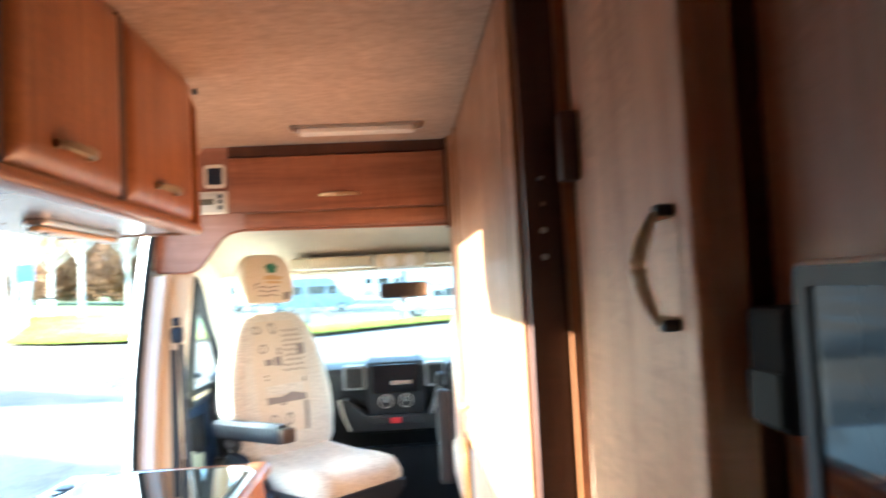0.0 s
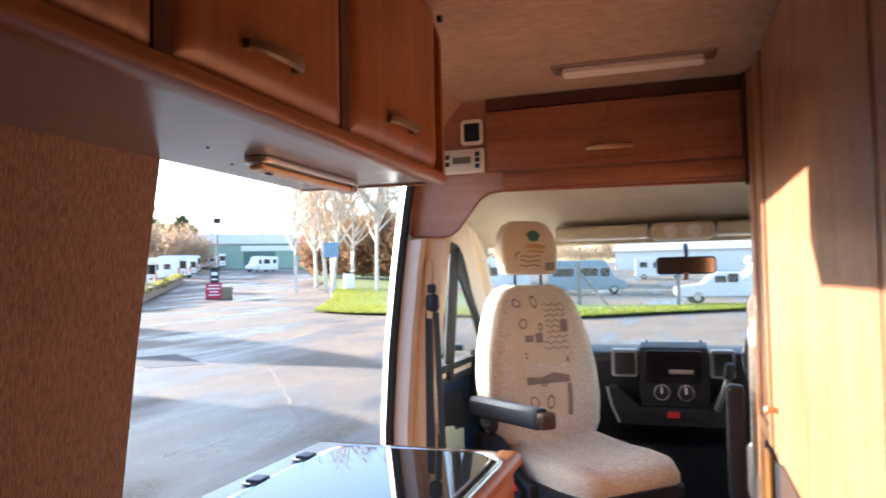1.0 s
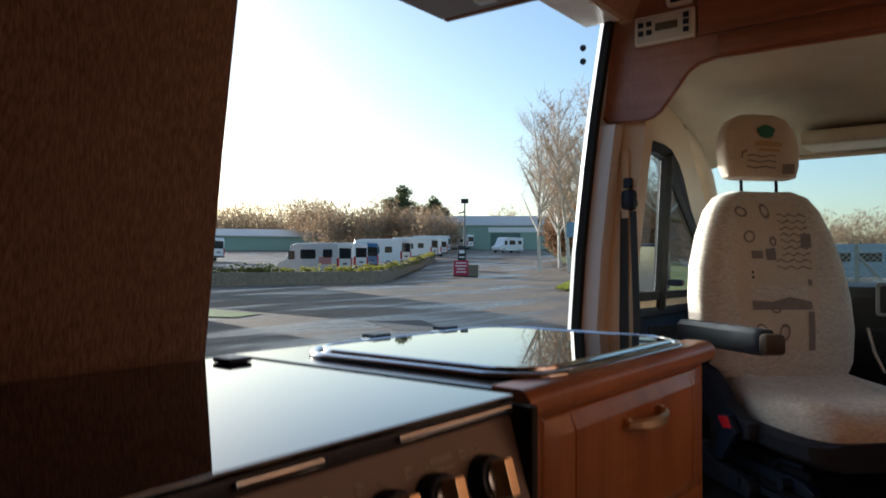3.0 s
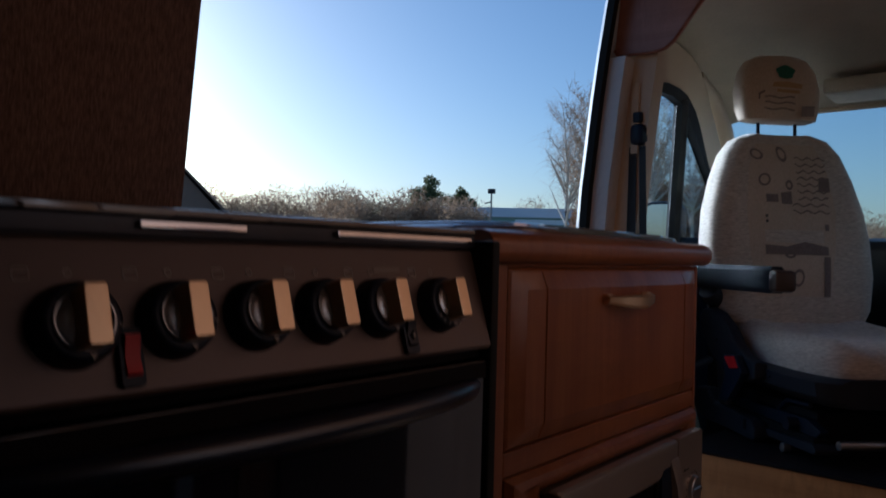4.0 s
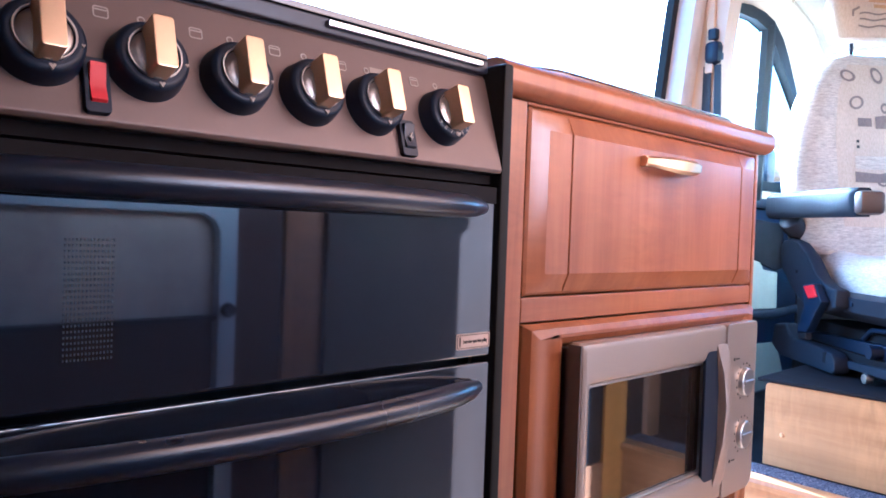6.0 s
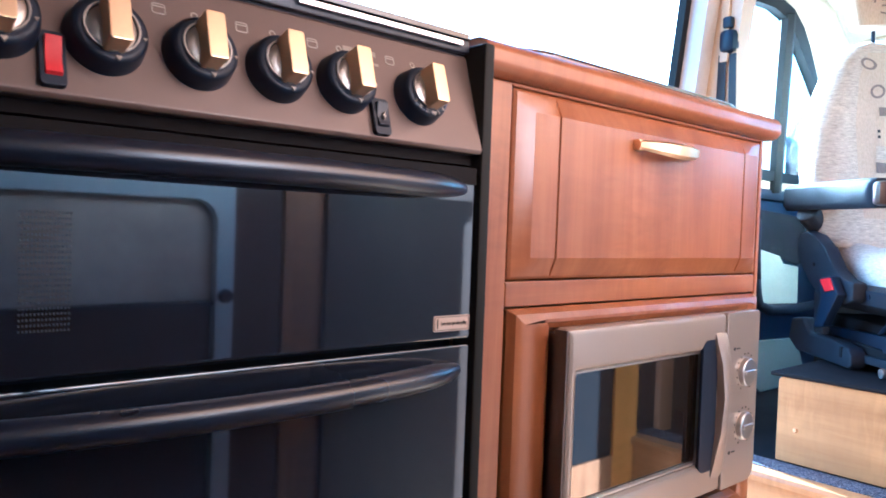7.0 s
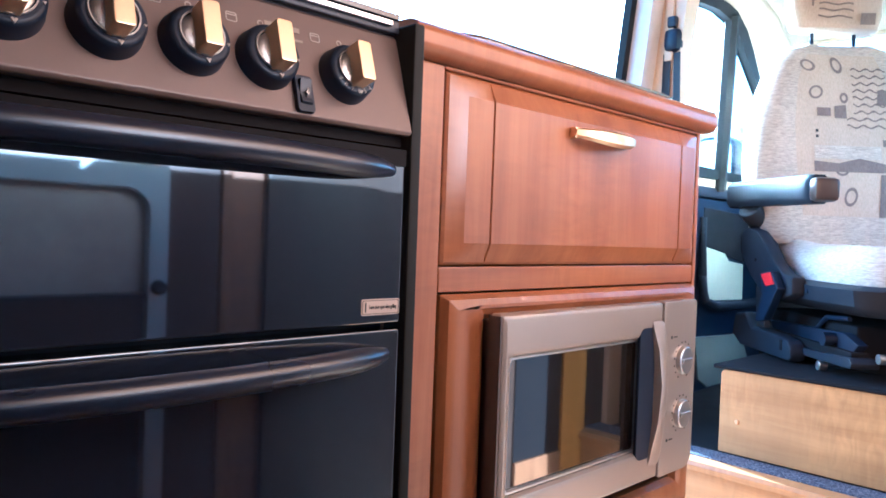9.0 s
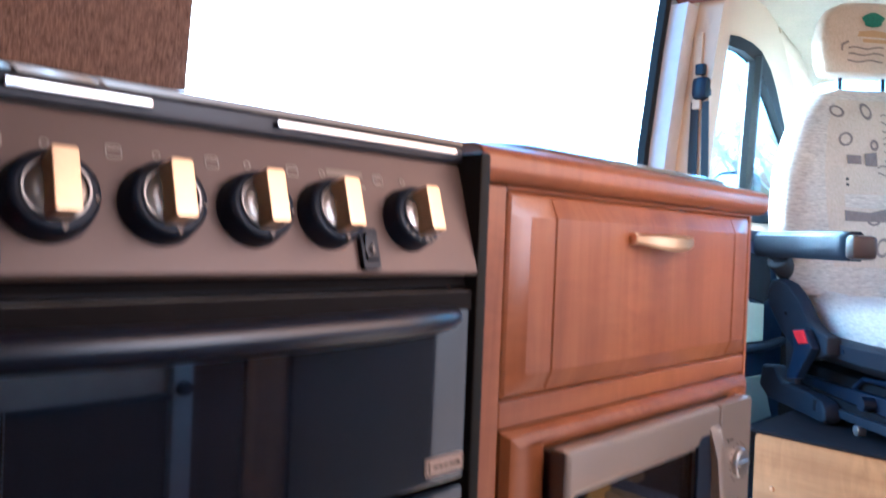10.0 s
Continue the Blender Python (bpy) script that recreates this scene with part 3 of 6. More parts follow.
solo("kitchen_plinth", box(-0.5, -0.01, -0.51, 0.003, 0.0, 0.255), DARKWOOD_SHADE, "dark plinth under the cooker", "plinth")
solo("rear_worktop", box(-0.515, 0.01, -1.6, -0.517, 0.86, 0.93, 0.004), DARKWOOD_SHADE, "dark worktop behind the cooker", "worktop")
rb = thing("rear_cabinet", (-0.25, -1.05, 0), "cherry-wood base cabinet beside the cooker", "cabinet")
part("body", box(-0.5, -0.01, -1.6, -0.519, 0.0, 0.858), CHERRY_V, rb)
raised_door(-0.008, -1.04, -0.53, 0.1, 0.84, CHERRY_V, rb)
raised_door(-0.008, -1.58, -1.06, 0.1, 0.84, CHERRY_V, rb)

# ---- microwave, set into the cabinet ----
mw = thing("microwave", (-0.15, 0.34, 0.36), "champagne-silver microwave oven with two dials", "microwave")
MX = 0.045
part("casing", box(-0.30, 0.030, 0.130, 0.566, 0.372, 0.617, 0.003), MWSIDE, mw, "brown-grey casing")
part("door_frame", chamfered(rounded(0.1205, 0.468, 0.376, 0.626, (0.003, 0.004, 0.004, 0.003)), rounded(0.139, 0.418, 0.421, 0.577, 0.006), 0.028, MX, 0.006), MWSILVER, mw, "", 25)
part("window_trim", chamfered(rounded(0.1395, 0.4175, 0.4215, 0.5765, 0.006), rounded(0.143, 0.414, 0.425, 0.573, 0.005), 0.029, 0.0385, 0.002), STEEL, mw, "", 25)
part("window", box(0.028, 0.033, 0.13, 0.455, 0.412, 0.585), MWGLASS, mw, "dark glass window")
part("door_side", box(0.026, MX - 0.001, 0.1175, 0.1203, 0.378, 0.624), MWSIDE, mw)
pts = []
bm = bmesh.new()
for zz, w, out in ((0.398, 0.015, 0.0), (0.414, 0.019, 0.004), (0.46, 0.017, 0.009), (0.51, 0.016, 0.011), (0.56, 0.018, 0.009), (0.588, 0.020, 0.004), (0.600, 0.016, 0.0)):
    bow = 0.012 * math.sin(math.pi * (zz - 0.398) / 0.202)
    pts.append([(MX - 0.003, 0.452 - w + bow, zz), (MX + out, 0.454 - w + bow, zz), (MX + out + 0.003, 0.456 + bow * 0.3, zz), (MX + out, 0.466, zz), (MX - 0.003, 0.467, zz)])
part("door_pull", loft(pts), MWSILVER, mw, "curved door pull")
part("pull_recess", prism(rounded(0.405, 0.445, 0.410, 0.592, 0.012), "x", MX - 0.004, MX + 0.0006), BLACKPL, mw)
cp = part("control_panel", prism(rounded(0.470, 0.5665, 0.374, 0.6265, (0.004, 0.022, 0.006, 0.004)), "x", 0.028, MX, 0.002), MWSILVER, mw)
for z in (0.538, 0.459):
    kb = part("dial", cyl((MX - 0.002, 0.528, z), (MX + 0.007, 0.528, z), 0.0215, 0.020, 40, 0.002), STEEL, mw, "silver dial")
    part("dial_grip", prism(rounded(0.512, 0.544, z - 0.003, z + 0.003, 0.002), "x", MX + 0.006, MX + 0.0095, 0.001), STEEL, kb)
    bm = bmesh.new()
    for k in range(14):
        a = radians(-60 + k * 300 / 13)
        py, pz = 0.528 + 0.026 * math.cos(a), z + 0.027 * math.sin(a)
        box(MX - 0.001, MX + 0.0005, py - 0.0012, py + 0.0012, pz - 0.0012, pz + 0.0012, 0, 2, bm)
    tagged(part("dial_scale", bm, INK, cp), kind="stuff")
for y, z in ((0.492, 0.574), (0.489, 0.425)):
    part("symbol", cyl((MX - 0.001, y, z), (MX + 0.0006, y, z), 0.0025, None, 12), INK, cp)
    part("symbol", box(MX - 0.001, MX + 0.0005, y + 0.006, y + 0.016, z - 0.001, z + 0.001), INK, cp)

# ---- overhead cabinet ----
oh = thing("overhead_cabinet", (-0.26, -0.6, 1.55), "cherry-wood overhead locker row with curved handles", "wall cabinet")
part("body", prism([(-0.43, 1.552), (-0.115, 1.552), (-0.115, 1.935), (-0.33, 1.935)], "y", -2.2, 0.436), CHERRY_V, oh)
part("underside", prism([(-0.436, 1.547), (-0.112, 1.547), (-0.112, 1.5515), (-0.434, 1.5515)], "y", -2.2, 0.437), UNDERSIDE, oh, "grey-brown laminate underside")
part("light_rail", prism([(-0.118, 1.541), (-0.098, 1.540), (-0.088, 1.546), (-0.085, 1.556), (-0.089, 1.566), (-0.100, 1.571), (-0.114, 1.571)], "y", -2.2, 0.452, 0.0), CHERRY_H, oh, "rounded bottom rail")
part("end_panel", prism([(-0.436, 1.545), (-0.096, 1.542), (-0.088, 1.55), (-0.092, 1.86), (-0.12, 1.936), (-0.33, 1.936)], "y", 0.438, 0.452, 0.003), CHERRY_V, oh)
for y0, y1, hy in ((-1.35, -0.925, -0.66), (-0.915, -0.442, -0.62), (-0.415, -0.021, -0.235), (0.012, 0.435, 0.205)):
    d = slab_door(-0.114, y0, y1, 1.574, 1.925, CHERRY_V, oh, "locker_door")
    bow_handle(-0.096, hy - 0.065, hy + 0.06, 1.622, AGEDBRASS, d, 0.012, 0.02, "dull bronze metal handle")
for y in (-0.429, -0.005):
    part("door_gap", box(-0.116, -0.105, y - 0.012, y + 0.016, 1.574, 1.93), DARKWOOD_SHADE, oh)
part("catch", cyl((-0.097, 0.445, 1.905), (-0.088, 0.445, 1.905), 0.008, None, 12), BLACKPL, oh)

lamp = thing("under_cabinet_lamp", (-0.27, 0.16, 1.53), "slim strip lamp under the locker, switched off", "lamp")
part("housing", prism(rounded(-0.302, -0.250, -0.008, 0.372, 0.025), "z", 1.535, 1.5468, 0.003), STEEL, lamp, "silver housing")
part("cover", prism(rounded(-0.292, -0.262, 0.0, 0.352, 0.014), "z", 1.524, 1.5335, 0.004), plain("amber_lamp_cover", (0.62, 0.40, 0.20), 0.3), lamp, "amber ribbed cover")
part("end_cap", box(-0.296, -0.258, 0.344, 0.366, 1.522, 1.536, 0.004), STEEL, lamp)
part("switch", box(-0.281, -0.272, 0.04, 0.055, 1.5215, 1.5245, 0.001), BLACKPL, lamp)
for y, x in ((-0.09, -0.30), (0.06, -0.36)):
    solo("screw_cap", cyl((x, y, 1.5455), (x, y, 1.547), 0.003, None, 10), DARKWOOD_SHADE, "tiny dark screw cap under the locker", "screw")

# ---- header panel over the cab ----
arch = [(-0.495, 1.50), (-0.488, 1.487), (-0.475, 1.482), (-0.375, 1.478), (-0.345, 1.484), (-0.32, 1.502), (-0.275, 1.56), (-0.245, 1.598), (-0.215, 1.617), (-0.17, 1.625), (0.65, 1.612)]
hd = thing("header_panel", (0.05, 1.31, 1.62), "cherry-wood header panel, coloured paler as if lit, with a flap over the cab", "panel")
part("panel", prism(arch + [(0.65, 1.937), (-0.455, 1.937)], "y", 1.30, 1.318, 0.002), CHERRY_LIT_X, hd)
part("panel_edging", tube([(x, 1.299, z) for x, z in arch[:-1]] + [(0.6, 1.299, 1.613)], 0.0045, 8), CHERRY_X, hd)
part("bottom_rail", prism([(1.298, 1.628), (1.290, 1.632), (1.284, 1.650), (1.286, 1.675), (1.292, 1.684), (1.2995, 1.686)], "x", -0.16, 0.596), CHERRY_X, hd)
fl = part("flap", box(-0.214, 0.582, 1.285, 1.2995, 1.690, 1.892, 0.005), CHERRY_X, hd)
t = bmesh.new()
rows = []
for i in range(13):
    u = i / 12
    out = 0.004 + 0.020 * math.sin(math.pi * u) ** 0.7
    h = 0.018 * (0.55 + 0.45 * math.sin(math.pi * u))
    x = 0.118 + 0.146 * u
    rows.append([(x, 1.285 - out, 1.742 - h / 2), (x, 1.285 - out - 0.005, 1.742 - h * 0.3), (x, 1.285 - out - 0.005, 1.742 + h * 0.3), (x, 1.285 - out, 1.742 + h / 2), (x, 1.285 - out + 0.004, 1.742)])
loft(rows, t)
part("handle", t, BRASS, fl, "satin champagne metal handle")
# flat dark strip that paints the shade of a recess above the flap
part("recess_shade", box(-0.214, 0.582, 1.294, 1.2998, 1.896, 1.936), DARKWOOD_SHADE, hd)
part("hinge_end", box(0.583, 0.602, 1.27, 1.2995, 1.60, 1.936), DARKWOOD_SHADE, hd)

sw = thing("wall_switch", (-0.265, 1.30, 1.83), "square dark switch in a pale frame", "switch")
part("frame", ring(rounded(-0.302, -0.226, 1.785, 1.872, 0.014), rounded(-0.292, -0.236, 1.797, 1.860, 0.006), "y", 1.289, 1.2998), WHITEPL, sw, "pale plastic frame")
part("rocker", box(-0.293, -0.235, 1.2925, 1.2998, 1.796, 1.861, 0.003), BLACKPL, sw)
ht = thing("heater_control", (-0.31, 1.30, 1.74), "pale heater control panel with small buttons and display", "control panel")
part("case", box(-0.392, -0.220, 1.280, 1.2998, 1.688, 1.772, 0.005), WHITEPL, ht, "pale plastic case")
part("face", prism(rounded(-0.384, -0.228, 1.695, 1.765, 0.004), "y", 1.2785, 1.281), plain("silver_face", (0.50, 0.49, 0.45), 0.4), ht)
part("display", box(-0.330, -0.266, 1.2765, 1.279, 1.722, 1.744, 0.001), GREYLCD, ht, "grey liquid crystal display")
for x, z in ((-0.372, 1.746), (-0.348, 1.746), (-0.372, 1.722), (-0.348, 1.722), (-0.243, 1.752), (-0.243, 1.733), (-0.243, 1.712)):
    part("button", box(x - 0.008, x + 0.008, 1.2762, 1.279, z - 0.0075, z + 0.0075, 0.001), BLACKPL, ht)

cl = thing("ceiling_light", (0.28, 1.03, 1.935), "slim strip ceiling light with a milky cover, off", "ceiling light")
part("base", prism(rounded(0.055, 0.500, 1.000, 1.085, 0.008), "z", 1.932, 1.9395), STEEL, cl, "silver base plate")
part("cover", prism(rounded(0.085, 0.472, 1.012, 1.073, 0.012), "z", 1.914, 1.9322, 0.005), LENS, cl, "milky plastic cover")

# ---- wardrobe and washroom ----
wd = thing("wardrobe", (0.9, 0.5, 0), "tall honey-coloured wooden wardrobe with a small knob", "wardrobe")
part("carcass", box(0.612, 1.215, -0.235, 1.295, 0.0, 1.936), HONEY_V, wd)
part("end_post", box(0.606, 0.70, -0.262, -0.236, 0.0, 1.936, 0.003), DARKWOOD_SHADE, wd, "dark stained corner post")
part("corner_post", prism([(0.594, 1.235), (0.594, 1.296), (0.612, 1.299), (0.64, 1.299), (0.64, 1.228), (0.606, 1.222)], "z", 0.0, 1.936, 0.004), HONEY_V, wd)
d = part("side_door", box(0.604, 0.6115, 0.85, 1.225, 0.06, 0.86, 0.003), MATTEBLACK, wd, "dark inset panel")
part("door_stile", box(0.5945, 0.604, 1.028, 1.128, 0.06, 0.86, 0.003), SUNLIT_HONEY, d, "honey-coloured wooden stile, coloured as if in sun")
part("bottom_rail", box(0.5955, 0.604, 0.85, 1.0275, 0.06, 0.172, 0.003), HONEY_V, d, "honey-coloured wooden rail")
d = part("upper_side_door", box(0.600, 0.6115, 0.945, 1.215, 0.90, 1.90, 0.004), HONEY_V, wd)
part("moulding", ring([(0.945, 0.90), (1.215, 0.90), (1.215, 1.90), (0.945, 1.90)], [(0.985, 0.94), (1.175, 0.94), (1.175, 1.86), (0.985, 1.86)], "x", 0.5945, 0.600), HONEY_V, d)
d = part("main_door", box(0.598, 0.6115, -0.125, 0.930, 0.90, 1.885, 0.005), HONEY_V, wd)
part("lower_door", box(0.598, 0.6115, 0.174, 0.840, 0.06, 0.885, 0.005), wood("brown_wood", (0.05, 0.03, 0.02), (0.065, 0.04, 0.028), (0.08, 0.05, 0.036)), wd, "plain dark brown lower door")
kb = part("knob", cyl((0.598, 0.832, 1.012), (0.578, 0.832, 1.012), 0.007, 0.006, 16), BRASS, d, "small round metal knob")
part("knob_head", cyl((0.580, 0.832, 1.012), (0.570, 0.832, 1.012), 0.013, 0.010, 20, 0.003), BRASS, kb)
part("edge_strip", prism([(0.6115, -0.234), (0.598, -0.230), (0.594, -0.20), (0.594, -0.165), (0.600, -0.135), (0.6115, -0.131)], "z", 0.0, 1.936), HONEY_V, wd)
for z in (1.543, 1.503, 1.462, 1.42):
    h = solo("coat_hook", cyl((0.633, -0.262, z), (0.633, -0.272, z), 0.0055, 0.0045, 12, 0.0015), STEEL, "small bright metal coat stud on a dark post", "hook", "", "coat studs")

fr = thing("fridge", (0.60, -0.15, 0.06), "built-in fridge with a pale grey frame and stained panel", "fridge")
part("panel", box(0.586, 0.600, -0.47, -0.018, 0.604, 0.79, 0.002), plain("stained_grey_brown_panel", (0.82, 0.62, 0.50), 0.5, 0, 0.4, 25, 0.2), fr, "mottled grey-brown panel")
part("lower_panel", box(0.586, 0.600, -0.47, -0.018, 0.08, 0.600, 0.002), DARKWOOD_SHADE, fr, "dark lower panel")
part("cabinet", box(0.6005, 0.679, -0.475, -0.263, 0.0, 0.795, 0.003), WHITEPL, fr)
part("frame", ring(rounded(-0.48, -0.012, 0.06, 0.800, 0.004), rounded(-0.455, -0.040, 0.10, 0.764, 0.035), "x", 0.566, 0.5868), plain("pale_blue_grey_plastic", (0.70, 0.77, 0.80), 0.45), fr, "pale blue-grey frame")
part("hinge", box(0.556, 0.611, -0.092, -0.030, 0.8005, 0.816, 0.003), plain("cream_plastic", (0.72, 0.66, 0.48), 0.5), fr, "cream hinge block")
part("catch", cyl((0.567, -0.026, 0.613), (0.555, -0.026, 0.613), 0.012, 0.010, 16, 0.002), BLACKPL, fr)
part("shelf_edge", box(0.570, 0.5875, -0.45, -0.041, 0.598, 0.604), SATINBLACK, fr)
solo("fridge_filler", box(0.602, 0.6115, -0.005, 0.088, 0.06, 0.885, 0.002), DARKWOOD_SHADE, "dark filler panel beside the fridge", "panel")
solo("filler_strip", box(0.596, 0.6115, 0.090, 0.108, 0.06, 0.885, 0.003), HONEY_V, "narrow upright wooden strip beside the fridge", "trim", "structure")
wr = thing("washroom_door", (0.69, -0.5, 0), "grey-brown wooden washroom door with a curved handle", "door")
part("leaf", box(0.681, 0.699, -0.690, -0.288, 0.82, 1.90, 0.004), TAUPEDOOR, wr)
part("handle", tube([(0.681, -0.676, 1.334)] + [(0.660 - 0.016 * math.sin(math.pi * i / 12), -0.676 + 0.004 * math.sin(math.pi * i / 12), 1.338 + 0.102 * i / 12) for i in range(13)] + [(0.681, -0.676, 1.445)], [0.006] + [0.006 + 0.003 * math.sin(math.pi * i / 12) for i in range(13)] + [0.006], 10), PULLMETAL, wr, "curved bone-coloured pull handle")
for z in (1.332, 1.447):
    part("handle_mount", box(0.662, 0.6808, -0.685, -0.668, z - 0.006, z + 0.006, 0.003), GREYPL, wr, "dark plastic handle mount")
lt = part("latch", box(0.652, 0.6805, -0.335, -0.303, 1.530, 1.635, 0.004), DARKWOOD_SHADE, wr)
for z in (1.625, 1.548):
    part("latch_plate", box(0.656, 0.6805, -0.302, -0.287, z - 0.012, z + 0.012, 0.003), BRASS, lt)
part("latch_bar", box(0.662, 0.6805, -0.299, -0.289, 1.558, 1.614, 0.002), BRASS, lt)
solo("door_stop", box(0.664, 0.6805, -0.286, -0.2635, 0.0, 1.90, 0.002), CHERRY_V, "narrow red-brown wooden door stop", "trim", "structure")
solo("washroom_wall", box(0.70, 1.215, -0.70, -0.265, 0.0, 1.936), CABIN, "cherry-laminate washroom wall", "wall", "structure")
solo("washroom_post", prism([(0.672, -0.742), (0.672, -0.712), (0.682, -0.694), (0.72, -0.694), (0.72, -0.750), (0.684, -0.752)], "z", 0.0, 1.936, 0.003), TAUPEDOOR, "upright wooden door post", "post", "structure")
solo("alcove_wall", box(0.74, 1.215, -2.45, -0.755, 0.0, 1.936), TAUPE, "laminate wall behind the television", "wall", "structure")
solo("side_locker", prism([(0.56, 1.62), (0.74, 1.60), (0.74, 1.936), (0.60, 1.936)], "y", -2.2, -0.96, 0.006), CHERRY_V, "cherry-wood locker above the television", "wall cabinet")
spk = thing("loudspeaker", (0.72, -0.80, 1.25), "small dark wall loudspeaker", "loudspeaker")
part("case", box(0.70, 0.7395, -0.835, -0.775, 1.252, 1.352, 0.006), MATTEBLACK, spk)
part("grille", box(0.697, 0.701, -0.83, -0.78, 1.258, 1.300, 0.001), SEAL, spk)
tv = thing("television", (0.70, -1.1, 1.18), "flat television with a silver edge and a dark glossy screen", "television")
part("casing", box(0.690, 0.735, -1.30, -0.872, 1.10, 1.388, 0.006), plain("silver_white_plastic", (0.72, 0.73, 0.74), 0.35), tv, "silver-white casing")
part("bezel", ring(rounded(-1.297, -0.885, 1.105, 1.384, 0.006), rounded(-1.282, -0.900, 1.122, 1.370, 0.003), "x", 0.684, 0.6905), BLACKPL, tv)
part("screen", box(0.687, 0.6905, -1.284, -0.898, 1.120, 1.372), SMOKE, tv, "dark glossy screen")
# ---- the cab ----
solo("cab_floor", box(-0.68, 1.3, 1.140, 3.0, 0.12, 0.2), MATTEBLACK, "raised dark cab floor", "floor", "structure")
solo("cab_carpet", box(-0.50, 0.62, 1.150, 1.219, 0.201, 0.213, 0.005), CARPET, "speckled blue-grey cab carpet", "carpet")
st = thing("cab_step", (0.05, 1.13, 0.0), "honey-coloured wooden step up to the cab", "step")
part("riser", box(-0.60, 0.62, 1.115, 1.139, 0.001, 0.186), HONEY_X, st)
part("nosing", prism([(1.105, 0.188), (1.104, 0.200), (1.110, 0.208), (1.1495, 0.2095), (1.1495, 0.188)], "x", -0.45, 0.62), HONEY_X, st)

sb = thing("seat_box", (0.0, 1.45, 0.213), "pale oak-faced box under the swivel seat", "seat base")
part("front_panel", prism(rounded(-0.208, 0.235, 0.214, 0.412, (0.002, 0.002, 0.02, 0.012)), "y", 1.220, 1.238, 0.002), OAK_X, sb)
part("body", box(-0.20, 0.225, 1.2385, 1.66, 0.214, 0.408), GREYPL, sb)
part("top_plate", box(-0.225, 0.25, 1.212, 1.68, 0.413, 0.422, 0.003), MATTEBLACK, sb)
part("screw", cyl((-0.165, 1.2205, 0.292), (-0.165, 1.2165, 0.292), 0.006, 0.004, 12), BRASS, sb, "brass screw head")

# B-pillar: painted jamb, rubber seal and trim, leaning in towards the roof
ZS = [0.1, 0.5, 0.83, 1.1, 1.35, 1.47, 1.6, 1.8, 1.9]
LEANS = [0.0, 0.0, 0.0, 0.018, 0.046, 0.062, 0.082, 0.115, 0.135]


def pillar(name, x0, x1, y0, y1, mat, label, top=1.9, slant=0.0):
    secs = [[(x0 + d, y0 + slant, z), (x1 + d, y0, z), (x1 + d, y1, z), (x0 + d, y1, z)] for z, d in zip(ZS, LEANS) if z <= top]
    return solo(name, loft(secs), mat, label, "door pillar", "structure")


pillar("pillar_jamb", -0.616, -0.575, 1.25, 1.42, WHITEPAINT, "white painted door jamb", 1.9, 0.045)
pillar("pillar_seal", -0.5755, -0.553, 1.238, 1.262, SEAL, "black rubber door seal")
pillar("pillar_inner", -0.575, -0.505, 1.263, 1.40, plain("pale_lilac_paint", (0.60, 0.59, 0.60), 0.35), "pale inner door jamb", 1.47)
pillar("pillar_trim", -0.505, -0.437, 1.322, 1.385, CREAM, "cream plastic pillar trim", 1.6)
for z in (1.66, 1.70):
    solo("jamb_striker", cyl((-0.53, 1.236, z), (-0.53, 1.228, z), 0.010, 0.009, 14, 0.002), BLACKPL, "small black rubber bung in the jamb", "bung")

bl = thing("seat_belt", (-0.44, 1.38, 0.8), "black seat belt on the cream pillar", "seat belt")
part("slot", box(-0.447, -0.424, 1.312, 1.322, 1.20, 1.40, 0.003), CREAM, bl)
part("anchor", box(-0.448, -0.402, 1.300, 1.345, 1.222, 1.285, 0.016), BLACKPL, bl, "black plastic anchor")
part("anchor_cap", box(-0.440, -0.414, 1.306, 1.336, 1.287, 1.318, 0.006), BLACKPL, bl)
part("strap", loft([[(-0.452 + 0.004 * k, 1.318, z), (-0.428 - 0.004 * k, 1.314, z), (-0.428 - 0.004 * k, 1.3165, z), (-0.452 + 0.004 * k, 1.3205, z)] for z, k in ((1.22, 0), (1.0, -0.6), (0.8, -1.2), (0.5, -2.0))]), GREYPL, bl)
part("strap", loft([[(-0.422 + 0.012 * k, 1.318, z), (-0.402 + 0.016 * k, 1.316, z), (-0.402 + 0.016 * k, 1.3185, z), (-0.422 + 0.012 * k, 1.3205, z)] for z, k in ((1.22, 0), (1.0, 0.5), (0.8, 1.0), (0.5, 1.8))]), GREYPL, bl)
part("buckle", box(-0.42, -0.40, 1.33, 1.35, 0.80, 0.86, 0.004), STEEL, bl)

# cab side: door panel, window frame, glass
def side_x(z):
    return -0.60 + max(0.0, z - 0.85) * 0.148


WIN = [(1.50, 0.945), (1.50, 1.44), (1.60, 1.462), (1.71, 1.474), (1.80, 1.470), (1.87, 1.457), (1.95, 1.418), (2.01, 1.377), (2.145, 1.275), (2.34, 1.155), (2.62, 0.945)]
OUTER = [(1.36, 0.87), (1.36, 1.60), (1.58, 1.62), (1.74, 1.625), (1.86, 1.615), (1.96, 1.59), (2.06, 1.53), (2.14, 1.47), (2.28, 1.37), (2.50, 1.22), (2.90, 0.87)]
cd = thing("cab_door", (-0.65, 2.1, 0.2), "closed cab door with dark lower trim and a quarter light", "car door")


def band(outer, inner, off0, off1, name, mat, parent, label=""):
    t = bmesh.new()
    ls = [[t.verts.new((side_x(z) + o, y, z)) for y, z in pts] for pts, o in ((outer, off0), (outer, off1), (inner, off1), (inner, off0))]
    k = len(outer)
    for a, b in zip(ls, ls[1:] + ls[:1]):
        for i in range(k):
            t.faces.new((a[i], a[(i + 1) % k], b[(i + 1) % k], b[i]))
    return part(name, t, mat, parent, label)


